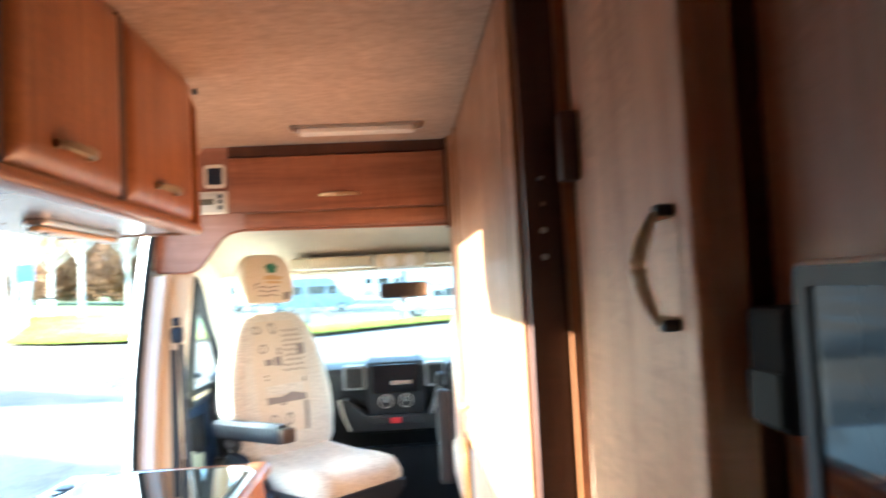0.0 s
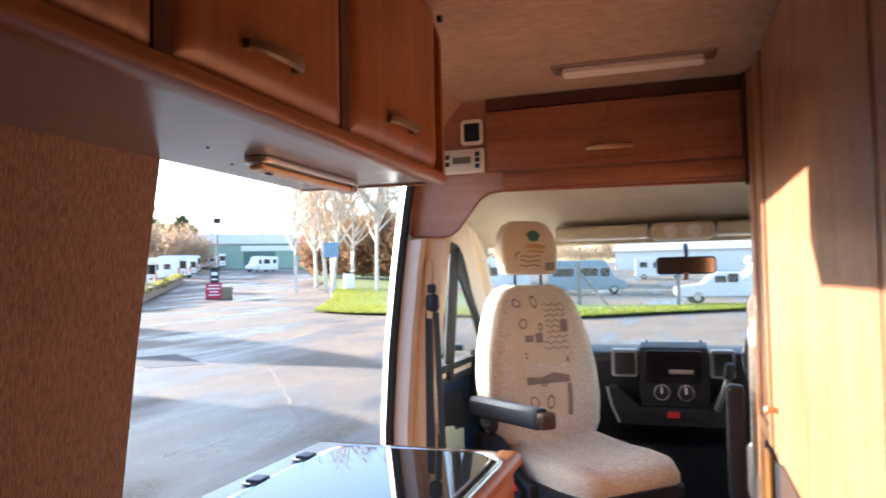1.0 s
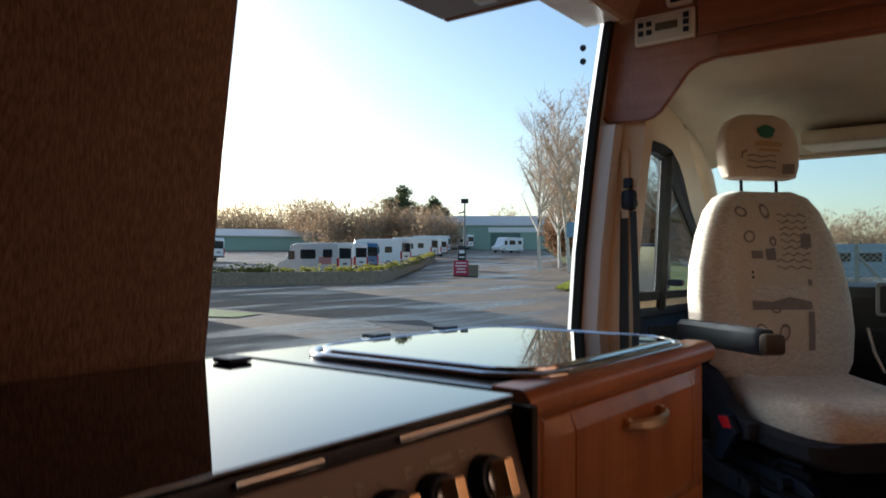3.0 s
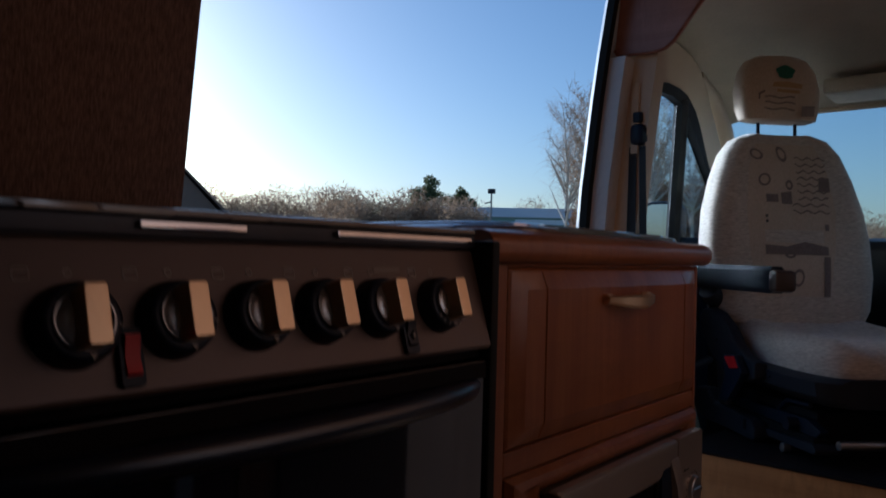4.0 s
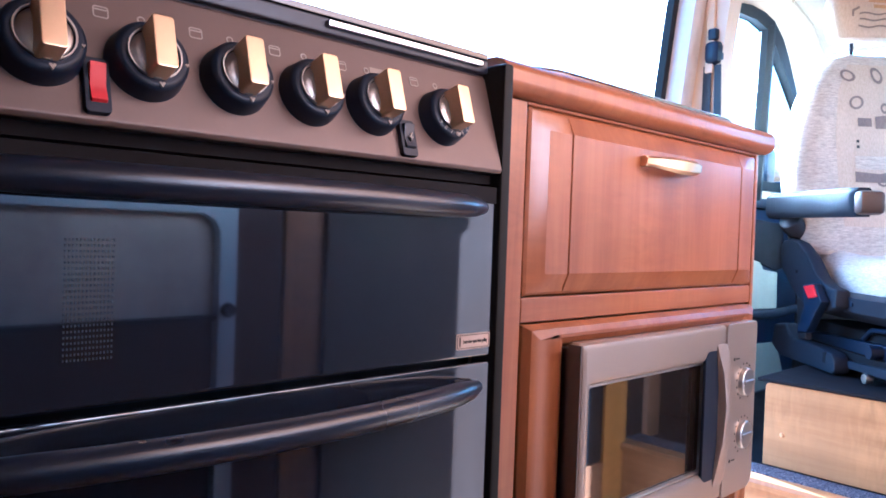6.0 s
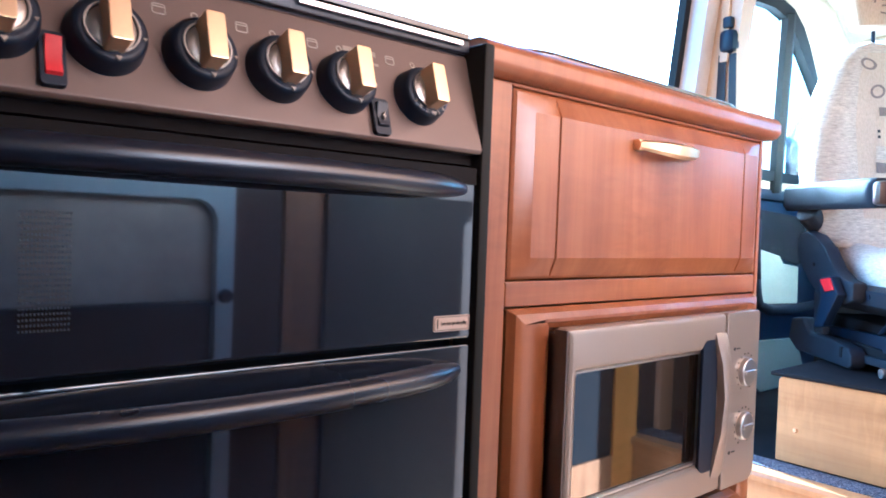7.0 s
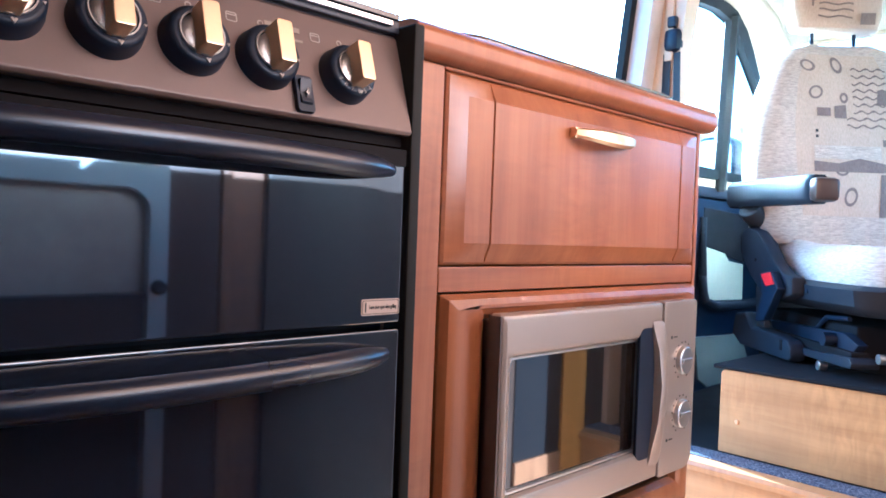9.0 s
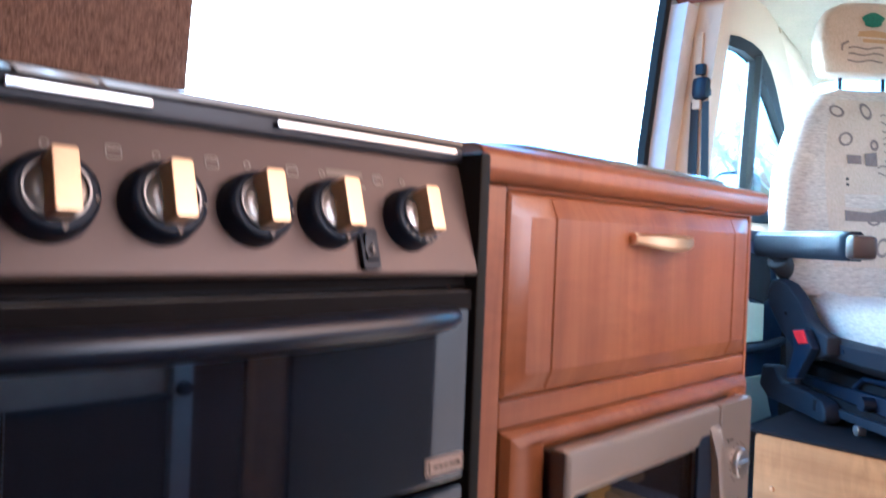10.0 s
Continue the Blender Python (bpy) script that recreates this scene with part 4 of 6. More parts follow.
def shrink(points, d):
    c = Vector((sum(p[0] for p in points) / len(points), sum(p[1] for p in points) / len(points)))
    return [tuple(Vector(p) + (c - Vector(p)).normalized() * d) for p in points]


band(OUTER, WIN, -0.03, 0.0, "door_shell", CREAM, cd)
band([(y, z) for y, z in shrink(WIN, -0.02)], shrink(WIN, 0.035), -0.02, 0.012, "window_frame", SEAL, cd, "black window frame")
part("quarter_bar", tube([(side_x(0.90), 1.985, 0.90), (side_x(1.46), 1.845, 1.46)], 0.027, 8), SEAL, cd)
pane_of("window_glass", [(side_x(z) - 0.008, y, z) for y, z in WIN], cd)
part("door_trim", box(-0.655, -0.60, 1.38, 2.75, 0.17, 0.875, 0.02), BLACKPL, cd, "dark grey door trim")
STONE = plain("stone_trim", (0.40, 0.42, 0.33), 0.7)
part("door_pocket", prism([(1.90, 0.835), (2.26, 0.82), (2.30, 0.66), (2.215, 0.645), (1.905, 0.705)], "x", -0.602, -0.597, 0.001), MATTEBLACK, cd)
part("trim_insert", prism([(1.918, 0.70), (2.07, 0.677), (2.10, 0.65), (2.225, 0.638), (2.23, 0.503), (1.93, 0.512), (1.908, 0.53)], "x", -0.605, -0.594, 0.003), STONE, cd, "pale stone-coloured insert")
part("trim_insert", prism([(1.86, 0.39), (2.24, 0.376), (2.34, 0.21), (1.97, 0.205), (1.90, 0.24)], "x", -0.605, -0.594, 0.003), plain("grey_green_trim", (0.20, 0.22, 0.19), 0.7), cd, "grey-green lower panel")
part("arm_rail", tube([(-0.592, 1.885, 0.80), (-0.585, 1.878, 0.60), (-0.58, 1.89, 0.515), (-0.57, 1.95, 0.494), (-0.56, 2.15, 0.492), (-0.57, 2.35, 0.50)], [0.012, 0.016, 0.018, 0.018, 0.018, 0.016], 10), BLUEGREY, cd)
part("sill_rail", box(-0.66, -0.585, 1.40, 2.75, 0.868, 0.908, 0.012), BLUEGREY, cd)
mi = thing("wing_mirror", (-0.80, 2.45, 0.95), "dark door mirror outside the cab window", "mirror")
part("shell", prism(rounded(-0.92, -0.74, 0.93, 1.16, 0.05), "y", 2.44, 2.52, 0.015), BLACKPL, mi)
part("mirror_glass", prism(rounded(-0.905, -0.755, 0.945, 1.145, 0.04), "y", 2.432, 2.4395), CHROME, mi)
part("arm", box(-0.76, -0.67, 2.46, 2.50, 0.97, 1.0, 0.008), BLACKPL, mi)
# mirrored far side
solo("cab_wall_right", box(1.30, 1.34, 1.3, 2.95, 0.2, 0.9), GREYPL, "far cab door trim", "wall", "structure")
solo("cab_post_right", box(1.28, 1.34, 1.3, 1.5, 0.9, 1.66), CREAM, "far cab pillar", "wall", "structure")

# headlining: arched sheet from the header panel to the windscreen
def hood(y, top, side, low, thick):
    pts = []
    k = 16
    for i in range(k + 1):
        a = math.pi * i / k
        c, s = math.cos(a), math.sin(a)
        pts.append((0.35 - (0.35 - side) * math.copysign(abs(c) ** 0.32, c), y, low + (top - low) * abs(s) ** 0.42))
    outer = [(x + (x - 0.35) * 0.04, yy, z + thick) for x, yy, z in reversed(pts)]
    return pts + outer


solo("headlining", loft([hood(1.319, 1.70, -0.505, 1.50, 0.03), hood(1.6, 1.69, -0.54, 1.52, 0.03), hood(2.0, 1.65, -0.56, 1.52, 0.03), hood(2.3, 1.57, -0.56, 1.48, 0.03), hood(2.48, 1.50, -0.56, 1.44, 0.03)]),
     HEADLINER, "cream cab headlining", "ceiling", "structure")
# A-pillars and windscreen
for sx, nm in ((1, "pillar_front_left"), (-1, "pillar_front_right")):
    p = [(0.35 - sx * (0.35 + w), y, z) for w, y, z in ((0.545, 2.05, 1.585), (0.555, 2.25, 1.545), (0.565, 2.42, 1.44), (0.59, 2.65, 1.2), (0.62, 2.88, 0.98))]
    solo(nm, tube(p, [0.035, 0.04, 0.045, 0.05, 0.05], 10), CREAM, "cream windscreen pillar trim", "door pillar", "structure")
ws = thing("windscreen", (0.35, 2.75, 1.0), "clear windscreen below the cream headlining", "windscreen")
pane_of("pane", ((-0.60, 2.98, 0.95), (1.30, 2.98, 0.95), (1.24, 2.47, 1.50), (-0.54, 2.47, 1.50)), ws)
part("top_band", tube([(-0.54, 2.47, 1.495), (1.24, 2.47, 1.495)], 0.010, 8), CREAM, ws)
vz = thing("sun_visor", (0.05, 2.3, 1.53), "cream sun visor folded against the roof", "sun visor")
part("flap", prism([(2.19, 1.508), (2.20, 1.500), (2.40, 1.500), (2.41, 1.53), (2.22, 1.558), (2.19, 1.55)], "x", -0.14, 0.262, 0.008), HEADLINER, vz)
part("grip", box(0.20, 0.225, 2.196, 2.204, 1.53, 1.54, 0.002), BLACKPL, vz)
vz2 = thing("sun_visor", (0.75, 2.3, 1.53), "cream sun visor folded against the roof", "sun visor")
part("flap", prism([(2.19, 1.508), (2.20, 1.500), (2.40, 1.500), (2.41, 1.53), (2.22, 1.558), (2.19, 1.55)], "x", 0.545, 0.94, 0.008), HEADLINER, vz2)
rl = thing("reading_lamps", (0.4, 2.2, 1.52), "cream roof console with two reading lamps", "roof console")
part("console", box(0.275, 0.530, 2.17, 2.40, 1.488, 1.56, 0.02), CREAM, rl)
for x in (0.355, 0.45):
    part("lens", cyl((x, 2.169, 1.52), (x, 2.160, 1.52), 0.032, 0.028, 24, 0.004), LENS, rl)
rm = thing("rear_view_mirror", (0.42, 2.5, 1.36), "dark rear-view mirror on the windscreen", "mirror")
part("shell", prism(rounded(0.285, 0.545, 1.335, 1.415, 0.02), "y", 2.38, 2.415, 0.008), BLACKPL, rm)
part("mirror_glass", prism(rounded(0.292, 0.538, 1.341, 1.409, 0.016), "y", 2.374, 2.3795), CHROME, rm)
part("stem", tube([(0.415, 2.41, 1.38), (0.415, 2.45, 1.44), (0.415, 2.5, 1.47)], 0.012, 10), BLACKPL, rm)
part("toggle", box(0.405, 0.425, 2.37, 2.39, 1.31, 1.345, 0.004), plain("amber_toggle", (0.30, 0.12, 0.04), 0.4), rm)

# dashboard
DASHBLACK = plain("charcoal_dash_plastic", (0.011, 0.011, 0.012), 0.5, 0, 0.1, 400, 0.2)
DASHBLACK.node_tree.nodes["Principled BSDF"].inputs["Specular IOR Level"].default_value = 0.3
DASHGLOSS = plain("gloss_black_plastic", (0.006, 0.006, 0.007), 0.15, 0, 0.1, 60, 0)
VENTFRAME = plain("dull_silver_plastic", (0.20, 0.20, 0.21), 0.4, 0.3)
db = thing("dashboard", (0.35, 2.6, 0.6), "dark grey dashboard with a centre console", "dashboard")
part("top", prism([(2.34, 0.955), (2.36, 0.985), (2.46, 1.00), (2.75, 0.985), (2.96, 0.945), (2.96, 0.55), (2.50, 0.55), (2.40, 0.70), (2.36, 0.80)], "x", -0.60, 1.30, 0.008), DASHBLACK, db)
part("centre_console", prism([(2.26, 0.80), (2.275, 0.99), (2.30, 1.015), (2.42, 1.03), (2.42, 0.66), (2.30, 0.66)], "x", 0.205, 0.492, 0.008), DASHBLACK, db)
part("radio_bay", prism(rounded(0.232, 0.466, 0.865, 1.005, 0.01), "y", 2.252, 2.275, 0.003), DASHGLOSS, db, "empty dark radio bay")
part("radio_flap", box(0.33, 0.43, 2.245, 2.256, 0.905, 0.925, 0.004), STEEL, db)
for x0, x1 in ((0.085, 0.198), (0.500, 0.60)):
    v = part("vent", prism(rounded(x0, x1, 0.885, 1.005, 0.012), "y", 2.275, 2.36, 0.004), VENTFRAME, db, "silver-framed air vent")
    part("vent_mouth", prism(rounded(x0 + 0.014, x1 - 0.012, 0.897, 0.993, 0.008), "y", 2.27, 2.2755), DASHBLACK, v)
    for k in range(4):
        xx = x0 + 0.034 + k * 0.017
        part("vane", box(xx, xx + 0.004, 2.265, 2.2715, 0.902, 0.988), DASHBLACK, v)
for x in (0.298, 0.398):
    k = part("heater_dial", cyl((x, 2.262, 0.825), (x, 2.235, 0.825), 0.032, 0.028, 28, 0.004), DASHBLACK, db)
    part("dial_ring", ring([(x + 0.034 * math.cos(a), 0.825 + 0.034 * math.sin(a)) for a in (i * math.tau / 24 for i in range(24))], [(x + 0.029 * math.cos(a), 0.825 + 0.029 * math.sin(a)) for a in (i * math.tau / 24 for i in range(24))], "y", 2.246, 2.262), STEEL, k)
    part("pointer", box(x - 0.003, x + 0.003, 2.231, 2.237, 0.822, 0.85), WHITEPL, k)
pod = part("console_pod", prism([(0.065, 0.84), (0.11, 0.84), (0.20, 0.76), (0.50, 0.76), (0.57, 0.86), (0.60, 0.86), (0.56, 0.68), (0.115, 0.68)], "y", 2.245, 2.40, 0.006), DASHBLACK, db)
part("button_strip", box(0.23, 0.47, 2.238, 2.246, 0.715, 0.75, 0.003), DASHBLACK, pod)
part("hazard_button", box(0.318, 0.368, 2.232, 2.239, 0.718, 0.746, 0.002), RED, pod, "red hazard button")
part("pod_trim", tube([(0.065, 2.243, 0.845), (0.085, 2.243, 0.76), (0.115, 2.243, 0.69)], 0.006, 8), STEEL, pod)
part("gear_lever", tube([(0.52, 2.24, 0.76), (0.55, 2.16, 0.86), (0.565, 2.12, 0.92)], [0.012, 0.012, 0.012], 10), STEEL, db)
part("gear_knob", cyl((0.562, 2.125, 0.91), (0.572, 2.10, 0.97), 0.022, 0.02, 16, 0.006), DASHBLACK, db)
part("lower_dash", box(-0.6, 1.3, 2.42, 2.95, 0.2, 0.56), DASHBLACK, db)
for x in (0.235, 0.465):
    part("clip_stud", cyl((x, 2.36, 1.028), (x, 2.36, 1.043), 0.004, None, 8), DASHBLACK, db)
wheel = thing("steering_wheel", (0.82, 2.15, 0.95), "dark steering wheel before the dashboard", "steering wheel")
part("rim", tube([(0.82 + 0.19 * math.cos(a), 2.16 + 0.08 * math.sin(a), 0.98 + 0.17 * math.sin(a)) for a in (i * math.tau / 32 for i in range(33))], 0.014, 8), DASHBLACK, wheel)
part("hub", cyl((0.82, 2.15, 0.97), (0.82, 2.32, 0.90), 0.07, 0.05, 20, 0.01), DASHBLACK, wheel)


# ---- seats ----
def sup(u, p):
    return math.copysign(abs(u) ** p, u)


BACK = [(0.72, 0.225, 0.13), (0.76, 0.245, 0.15), (0.86, 0.262, 0.16), (0.96, 0.262, 0.155), (1.06, 0.250, 0.15), (1.16, 0.222, 0.14), (1.24, 0.19, 0.125), (1.285, 0.155, 0.10), (1.305, 0.11, 0.06)]


def back_front(x, z):
    """The seat back's front surface, in the seat's own metres."""
    for (z0, w0, d0), (z1, w1, d1) in zip(BACK, BACK[1:]):
        if z <= z1:
            f = (z - z0) / (z1 - z0)
            w, d = w0 + (w1 - w0) * f, d0 + (d1 - d0) * f
            break
    lean = 0.235 + (z - 0.72) * 0.16
    u = min(1.0, abs(x) / w)
    front = (1 - u ** 4) ** 0.25 if u < 1 else 0
    return lean - d * 0.5 * front - 0.012 * math.exp(-((u - 0.78) / 0.16) ** 2) + 0.012 * (1 - u)


def seat(loc, turn, label, detailed=True):
    s = thing("swivel_seat", loc, label, "seat", "", "", turn)
    secs = []
    for z, w, d in BACK:
        lean = 0.235 + (z - 0.72) * 0.16
        loop = []
        for k in range(40):
            a = math.tau * k / 40
            x = w * sup(math.cos(a), 0.5)
            if math.sin(a) < 0:
                y = back_front(x, z)
            else:
                y = lean + d * 0.5 * sup(math.sin(a), 0.5)
            loop.append((x, y, z))
        secs.append(loop)
    back = part("backrest", loft(secs), SEATCLOTH, s, "cream ribbed cloth backrest")

    def decal(name, outline, mat, off=0.0015, sub=0.02):
        """A sewn or printed shape that follows the backrest."""
        t = bmesh.new()
        f = t.faces.new([t.verts.new((x, 0, z)) for x, z in outline])
        bmesh.ops.triangulate(t, faces=[f])
        for _ in range(6):
            long = [e for e in t.edges if e.calc_length() > sub]
            if not long:
                break
            bmesh.ops.subdivide_edges(t, edges=long, cuts=1)
            bmesh.ops.triangulate(t, faces=t.faces[:])
        for v in t.verts:
            v.co.y = back_front(v.co.x, v.co.z) - off
        return part(name, t, mat, back)

    if detailed:
        panel = [(-0.135, 0.80), (0.095, 0.80), (0.125, 0.95), (0.135, 1.06), (0.12, 1.18), (0.09, 1.27), (-0.10, 1.27), (-0.135, 1.19), (-0.15, 1.06), (-0.148, 0.92)]
        decal("pattern_panel", panel, SEATPALE)

        def hoop(cx, cz, a, b, tilt=0.0, w=0.006):
            t = bmesh.new()
            k = 18
            ct, st_ = math.cos(tilt), math.sin(tilt)
            ls = []
            for s_ in (1.0, 1 - w / min(a, b)):
                ls.append([(cx + (a * s_ * math.cos(q) * ct - b * s_ * math.sin(q) * st_), cz + (a * s_ * math.cos(q) * st_ + b * s_ * math.sin(q) * ct)) for q in (math.tau * i / k for i in range(k))])
            va, vb = ([t.verts.new((x, back_front(x, z) - 0.0035, z)) for x, z in l_] for l_ in ls)
            for i in range(k):
                t.faces.new((va[i], va[(i + 1) % k], vb[(i + 1) % k], vb[i]))
            part("pattern_ring", t, PAT_BROWN, back)

        for cx, cz, a, b, tl in ((-0.105, 1.235, 0.024, 0.017, -0.3), (-0.02, 1.238, 0.016, 0.026, 0.3), (-0.085, 1.155, 0.022, 0.019, 0.7), (-0.005, 1.14, 0.012, 0.016, 0),
                                 (-0.075, 0.86, 0.02, 0.025, 0.6), (0.0, 0.855, 0.018, 0.028, -0.3), (-0.02, 0.93, 0.02, 0.016, 0.2)):
            hoop(cx, cz, a, b, tl)
        for k in range(9):
            z0 = 1.225 - k * 0.021
            up, lo = [], []
            x0 = 0.02 if k < 7 else 0.0
            for i in range(17):
                x = x0 + (0.115 - x0) * i / 16
                w = 0.0045 * math.sin(i * 1.1 + k * 1.7)
                up.append((x, z0 + w + 0.0022))
                lo.append((x, z0 + w - 0.0022))
            decal("pattern_wave", up + lo[::-1], PAT_BROWN, 0.0035, 0.03)
        for o, m_ in (([(-0.085, 1.085), (-0.045, 1.085), (-0.045, 1.11), (-0.085, 1.11)], PAT_BROWN), ([(-0.035, 1.08), (0.0, 1.08), (0.0, 1.12), (-0.035, 1.115)], PAT_BROWN),
                      ([(-0.10, 0.925), (0.10, 0.925), (0.10, 0.95), (0.03, 0.965), (-0.03, 0.95), (-0.10, 0.955)], PAT_BROWN), ([(0.085, 1.12), (0.122, 1.12), (0.122, 1.165), (0.09, 1.165)], PAT_BROWN),
                      ([(0.075, 0.80), (0.095, 0.80), (0.105, 0.92), (0.085, 0.92)], PAT_BROWN), ([(-0.092, 1.022), (-0.084, 1.022), (-0.084, 1.03), (-0.092, 1.03)], INK), ([(-0.092, 1.038), (-0.084, 1.038), (-0.084, 1.046), (-0.092, 1.046)], INK),
                      ([(0.095, 1.0), (0.108, 1.0), (0.108, 1.02), (0.095, 1.02)], PAT_BROWN)):
            decal("pattern_patch", o, m_, 0.0035)
        decal("seat_label", [(-0.098, 0.962), (0.09, 0.962), (0.09, 1.0), (-0.098, 1.0)], SEATCLOTH, 0.003)
    # cushion
    secs = []
    for y, w, h0, h1 in ((0.26, 0.17, 0.62, 0.70), (0.22, 0.21, 0.60, 0.735), (0.10, 0.222, 0.585, 0.722), (-0.03, 0.226, 0.58, 0.712), (-0.14, 0.226, 0.58, 0.716), (-0.22, 0.216, 0.585, 0.712), (-0.262, 0.195, 0.60, 0.688), (-0.28, 0.16, 0.62, 0.658)):
        loop = []
        for k in range(32):
            a = math.tau * k / 32
            x = 0.015 + w * sup(math.cos(a), 0.45)
            z = (h0 + h1) / 2 + (h1 - h0) / 2 * sup(math.sin(a), 0.55)
            if math.sin(a) > 0:
                z += 0.020 * math.exp(-((abs(x - 0.015) / w - 0.78) / 0.2) ** 2) - 0.010
            loop.append((x, y, z))
        secs.append(loop)
    part("cushion", loft(secs), SEATCLOTH, s, "cream cloth seat cushion")
    # headrest
    secs = []
    for z, w, d in ((1.345, 0.10, 0.05), (1.352, 0.122, 0.085), (1.39, 0.132, 0.105), (1.45, 0.135, 0.115), (1.51, 0.122, 0.105), (1.545, 0.10, 0.085), (1.562, 0.065, 0.05)):
        lean = 0.325 + (z - 1.345) * 0.10
        secs.append([(w * sup(math.cos(a), 0.55), lean + d * 0.5 * sup(math.sin(a), 0.6), z) for a in (math.tau * k / 28 for k in range(28))])
    hr = part("headrest", loft(secs), SEATPALE, s, "beige patterned headrest")
    for x in (-0.062, 0.062):
        part("headrest_post", cyl((x, 0.325, 1.28), (x, 0.328, 1.36), 0.0055, None, 10), BLACKPL, hr)

    def patch(o, m_, dy=0.002):
        t = bmesh.new()
        vs = []
        for x, z in o:
            lean = 0.325 + (z - 1.345) * 0.10
            dd = 0.108 if z > 1.39 else 0.095
            vs.append(t.verts.new((x, lean - dd * 0.5 * max(0.0, 1 - (abs(x) / 0.135) ** 4) ** 0.3 - dy - 0.004, z)))
        t.faces.new(vs)
        part("headrest_pattern", t, m_, hr)

    if detailed:
        patch([(0.03 * math.cos(a) * (1 + 0.15 * math.sin(5 * a)), 1.50 + 0.022 * math.sin(a)) for a in (math.tau * k / 20 for k in range(20))], PAT_GREEN)
        patch([(-0.045, 1.452), (0.05, 1.448), (0.055, 1.462), (0.0, 1.470), (-0.04, 1.466)], PAT_TAN)
        patch([(-0.03, 1.435), (0.045, 1.432), (0.045, 1.442), (-0.03, 1.445)], PAT_TAN)
        for k in range(3):
            z0 = 1.418 - k * 0.018
            patch([(-0.07 + i * 0.014, z0 + 0.003 * math.sin(i * 1.3 + k) + 0.0025) for i in range(8)] + [(-0.07 + i * 0.014, z0 + 0.003 * math.sin(i * 1.3 + k) - 0.0025) for i in reversed(range(8))], PAT_BROWN)
        patch([(0.05, 1.36), (0.095, 1.362), (0.095, 1.395), (0.05, 1.392)], PAT_BROWN)
        patch([(-0.09, 1.43), (-0.07, 1.44), (-0.068, 1.434), (-0.084, 1.425), (-0.085, 1.41), (-0.09, 1.41)], PAT_BROWN)
    # arm rest
    ar = part("armrest", loft([[(-0.2135 - 0.174 * (y + 0.0976) + dx, y, z) for dx, z in ((-w, 0.832 + q), (-w, 0.876 + q), (-w + 0.012, 0.889 + q), (w - 0.012, 0.889 + q), (w, 0.876 + q), (w, 0.832 + q), (w - 0.01, 0.818 + q), (-w + 0.01, 0.818 + q))]
                               for y, w, q in ((0.285, 0.026, 0.0), (0.275, 0.031, 0.002), (0.1, 0.032, 0.001), (-0.06, 0.030, 0.0), (-0.072, 0.024, 0.0))]), BLUEGREY, s, "blue-grey plastic armrest")
    part("armrest_cap", box(-0.247, -0.185, -0.112, -0.0725, 0.822, 0.880, 0.012), plain("dark_brown_plastic", (0.035, 0.022, 0.018), 0.3), ar, "dark knob at the tip")
    part("armrest_pivot", cyl((-0.275, 0.20, 0.815), (-0.225, 0.23, 0.77), 0.032, 0.028, 18, 0.006), GREYPL, ar)
    # plastic shell and recliner
    sh = part("seat_shell", loft([[(x, y, z) for x, z in ((-w, 0.585), (-w - 0.005, 0.62), (-w + 0.02, 0.63), (w - 0.02, 0.63), (w + 0.005, 0.62), (w, 0.585), (w - 0.03, 0.562), (-w + 0.03, 0.562))]
                                  for y, w in ((0.25, 0.22), (0.1, 0.238), (-0.15, 0.24), (-0.26, 0.225), (-0.295, 0.18))]), BLUEGREY, s, "blue-grey plastic seat pan")
    rc = part("recliner_cover", prism([(0.259, 0.736), (0.235, 0.757), (0.205, 0.762), (0.150, 0.752), (0.083, 0.716), (0.030, 0.668), (-0.02, 0.645), (-0.071, 0.638), (-0.071, 0.592), (-0.021, 0.577), (0.088, 0.577), (0.174, 0.623), (0.253, 0.686)], "x", -0.275, -0.236, 0.010), BLUEGREY, s, "dark blue-grey hinge cover")
    part("screw_hole", cyl((-0.277, 0.140, 0.672), (-0.270, 0.140, 0.672), 0.005, None, 10), MATTEBLACK, rc)
    part("belt_buckle", prism([(0.052, 0.640), (-0.008, 0.648), (-0.052, 0.606), (0.020, 0.520), (0.075, 0.510), (0.040, 0.587)], "x", -0.300, -0.277, 0.005), BLACKPL, s)
    part("belt_button", prism([(0.040, 0.637), (-0.011, 0.645), (-0.035, 0.616), (0.008, 0.608)], "x", -0.304, -0.299, 0.002), RED, s, "red buckle button")
    part("hinge_link", prism([(0.165, 0.60), (0.12, 0.60), (0.10, 0.49), (0.15, 0.49)], "x", -0.262, -0.244, 0.004), GREYPL, s)
    ft = part("rear_foot_cover", prism([(0.289, 0.512), (0.215, 0.522), (0.168, 0.486), (0.019, 0.485), (-0.045, 0.478), (-0.062, 0.462), (-0.066, 0.436), (-0.05, 0.426), (0.246, 0.424), (0.306, 0.450)], "x", -0.268, -0.225, 0.010), BLUEGREY, s, "dark blue-grey foot cover")
    part("slot", box(-0.2695, -0.266, -0.022, -0.010, 0.450, 0.476), MATTEBLACK, ft)
    part("screw_hole", cyl((-0.245, -0.085, 0.605), (-0.238, -0.085, 0.605), 0.006, None, 10), BLACKPL, s)
    # slides and swivel
    for x in (-0.20, 0.20):
        part("slide_rail", box(x - 0.022, x + 0.022, -0.25, 0.25, 0.462, 0.484, 0.004), MATTEBLACK, s)
        part("rail_cover", prism([(-0.03, 0.462), (-0.26, 0.473), (-0.275, 0.462), (-0.27, 0.450), (-0.03, 0.444)], "x", x - 0.034, x + 0.03, 0.003), BLUEGREY, s)
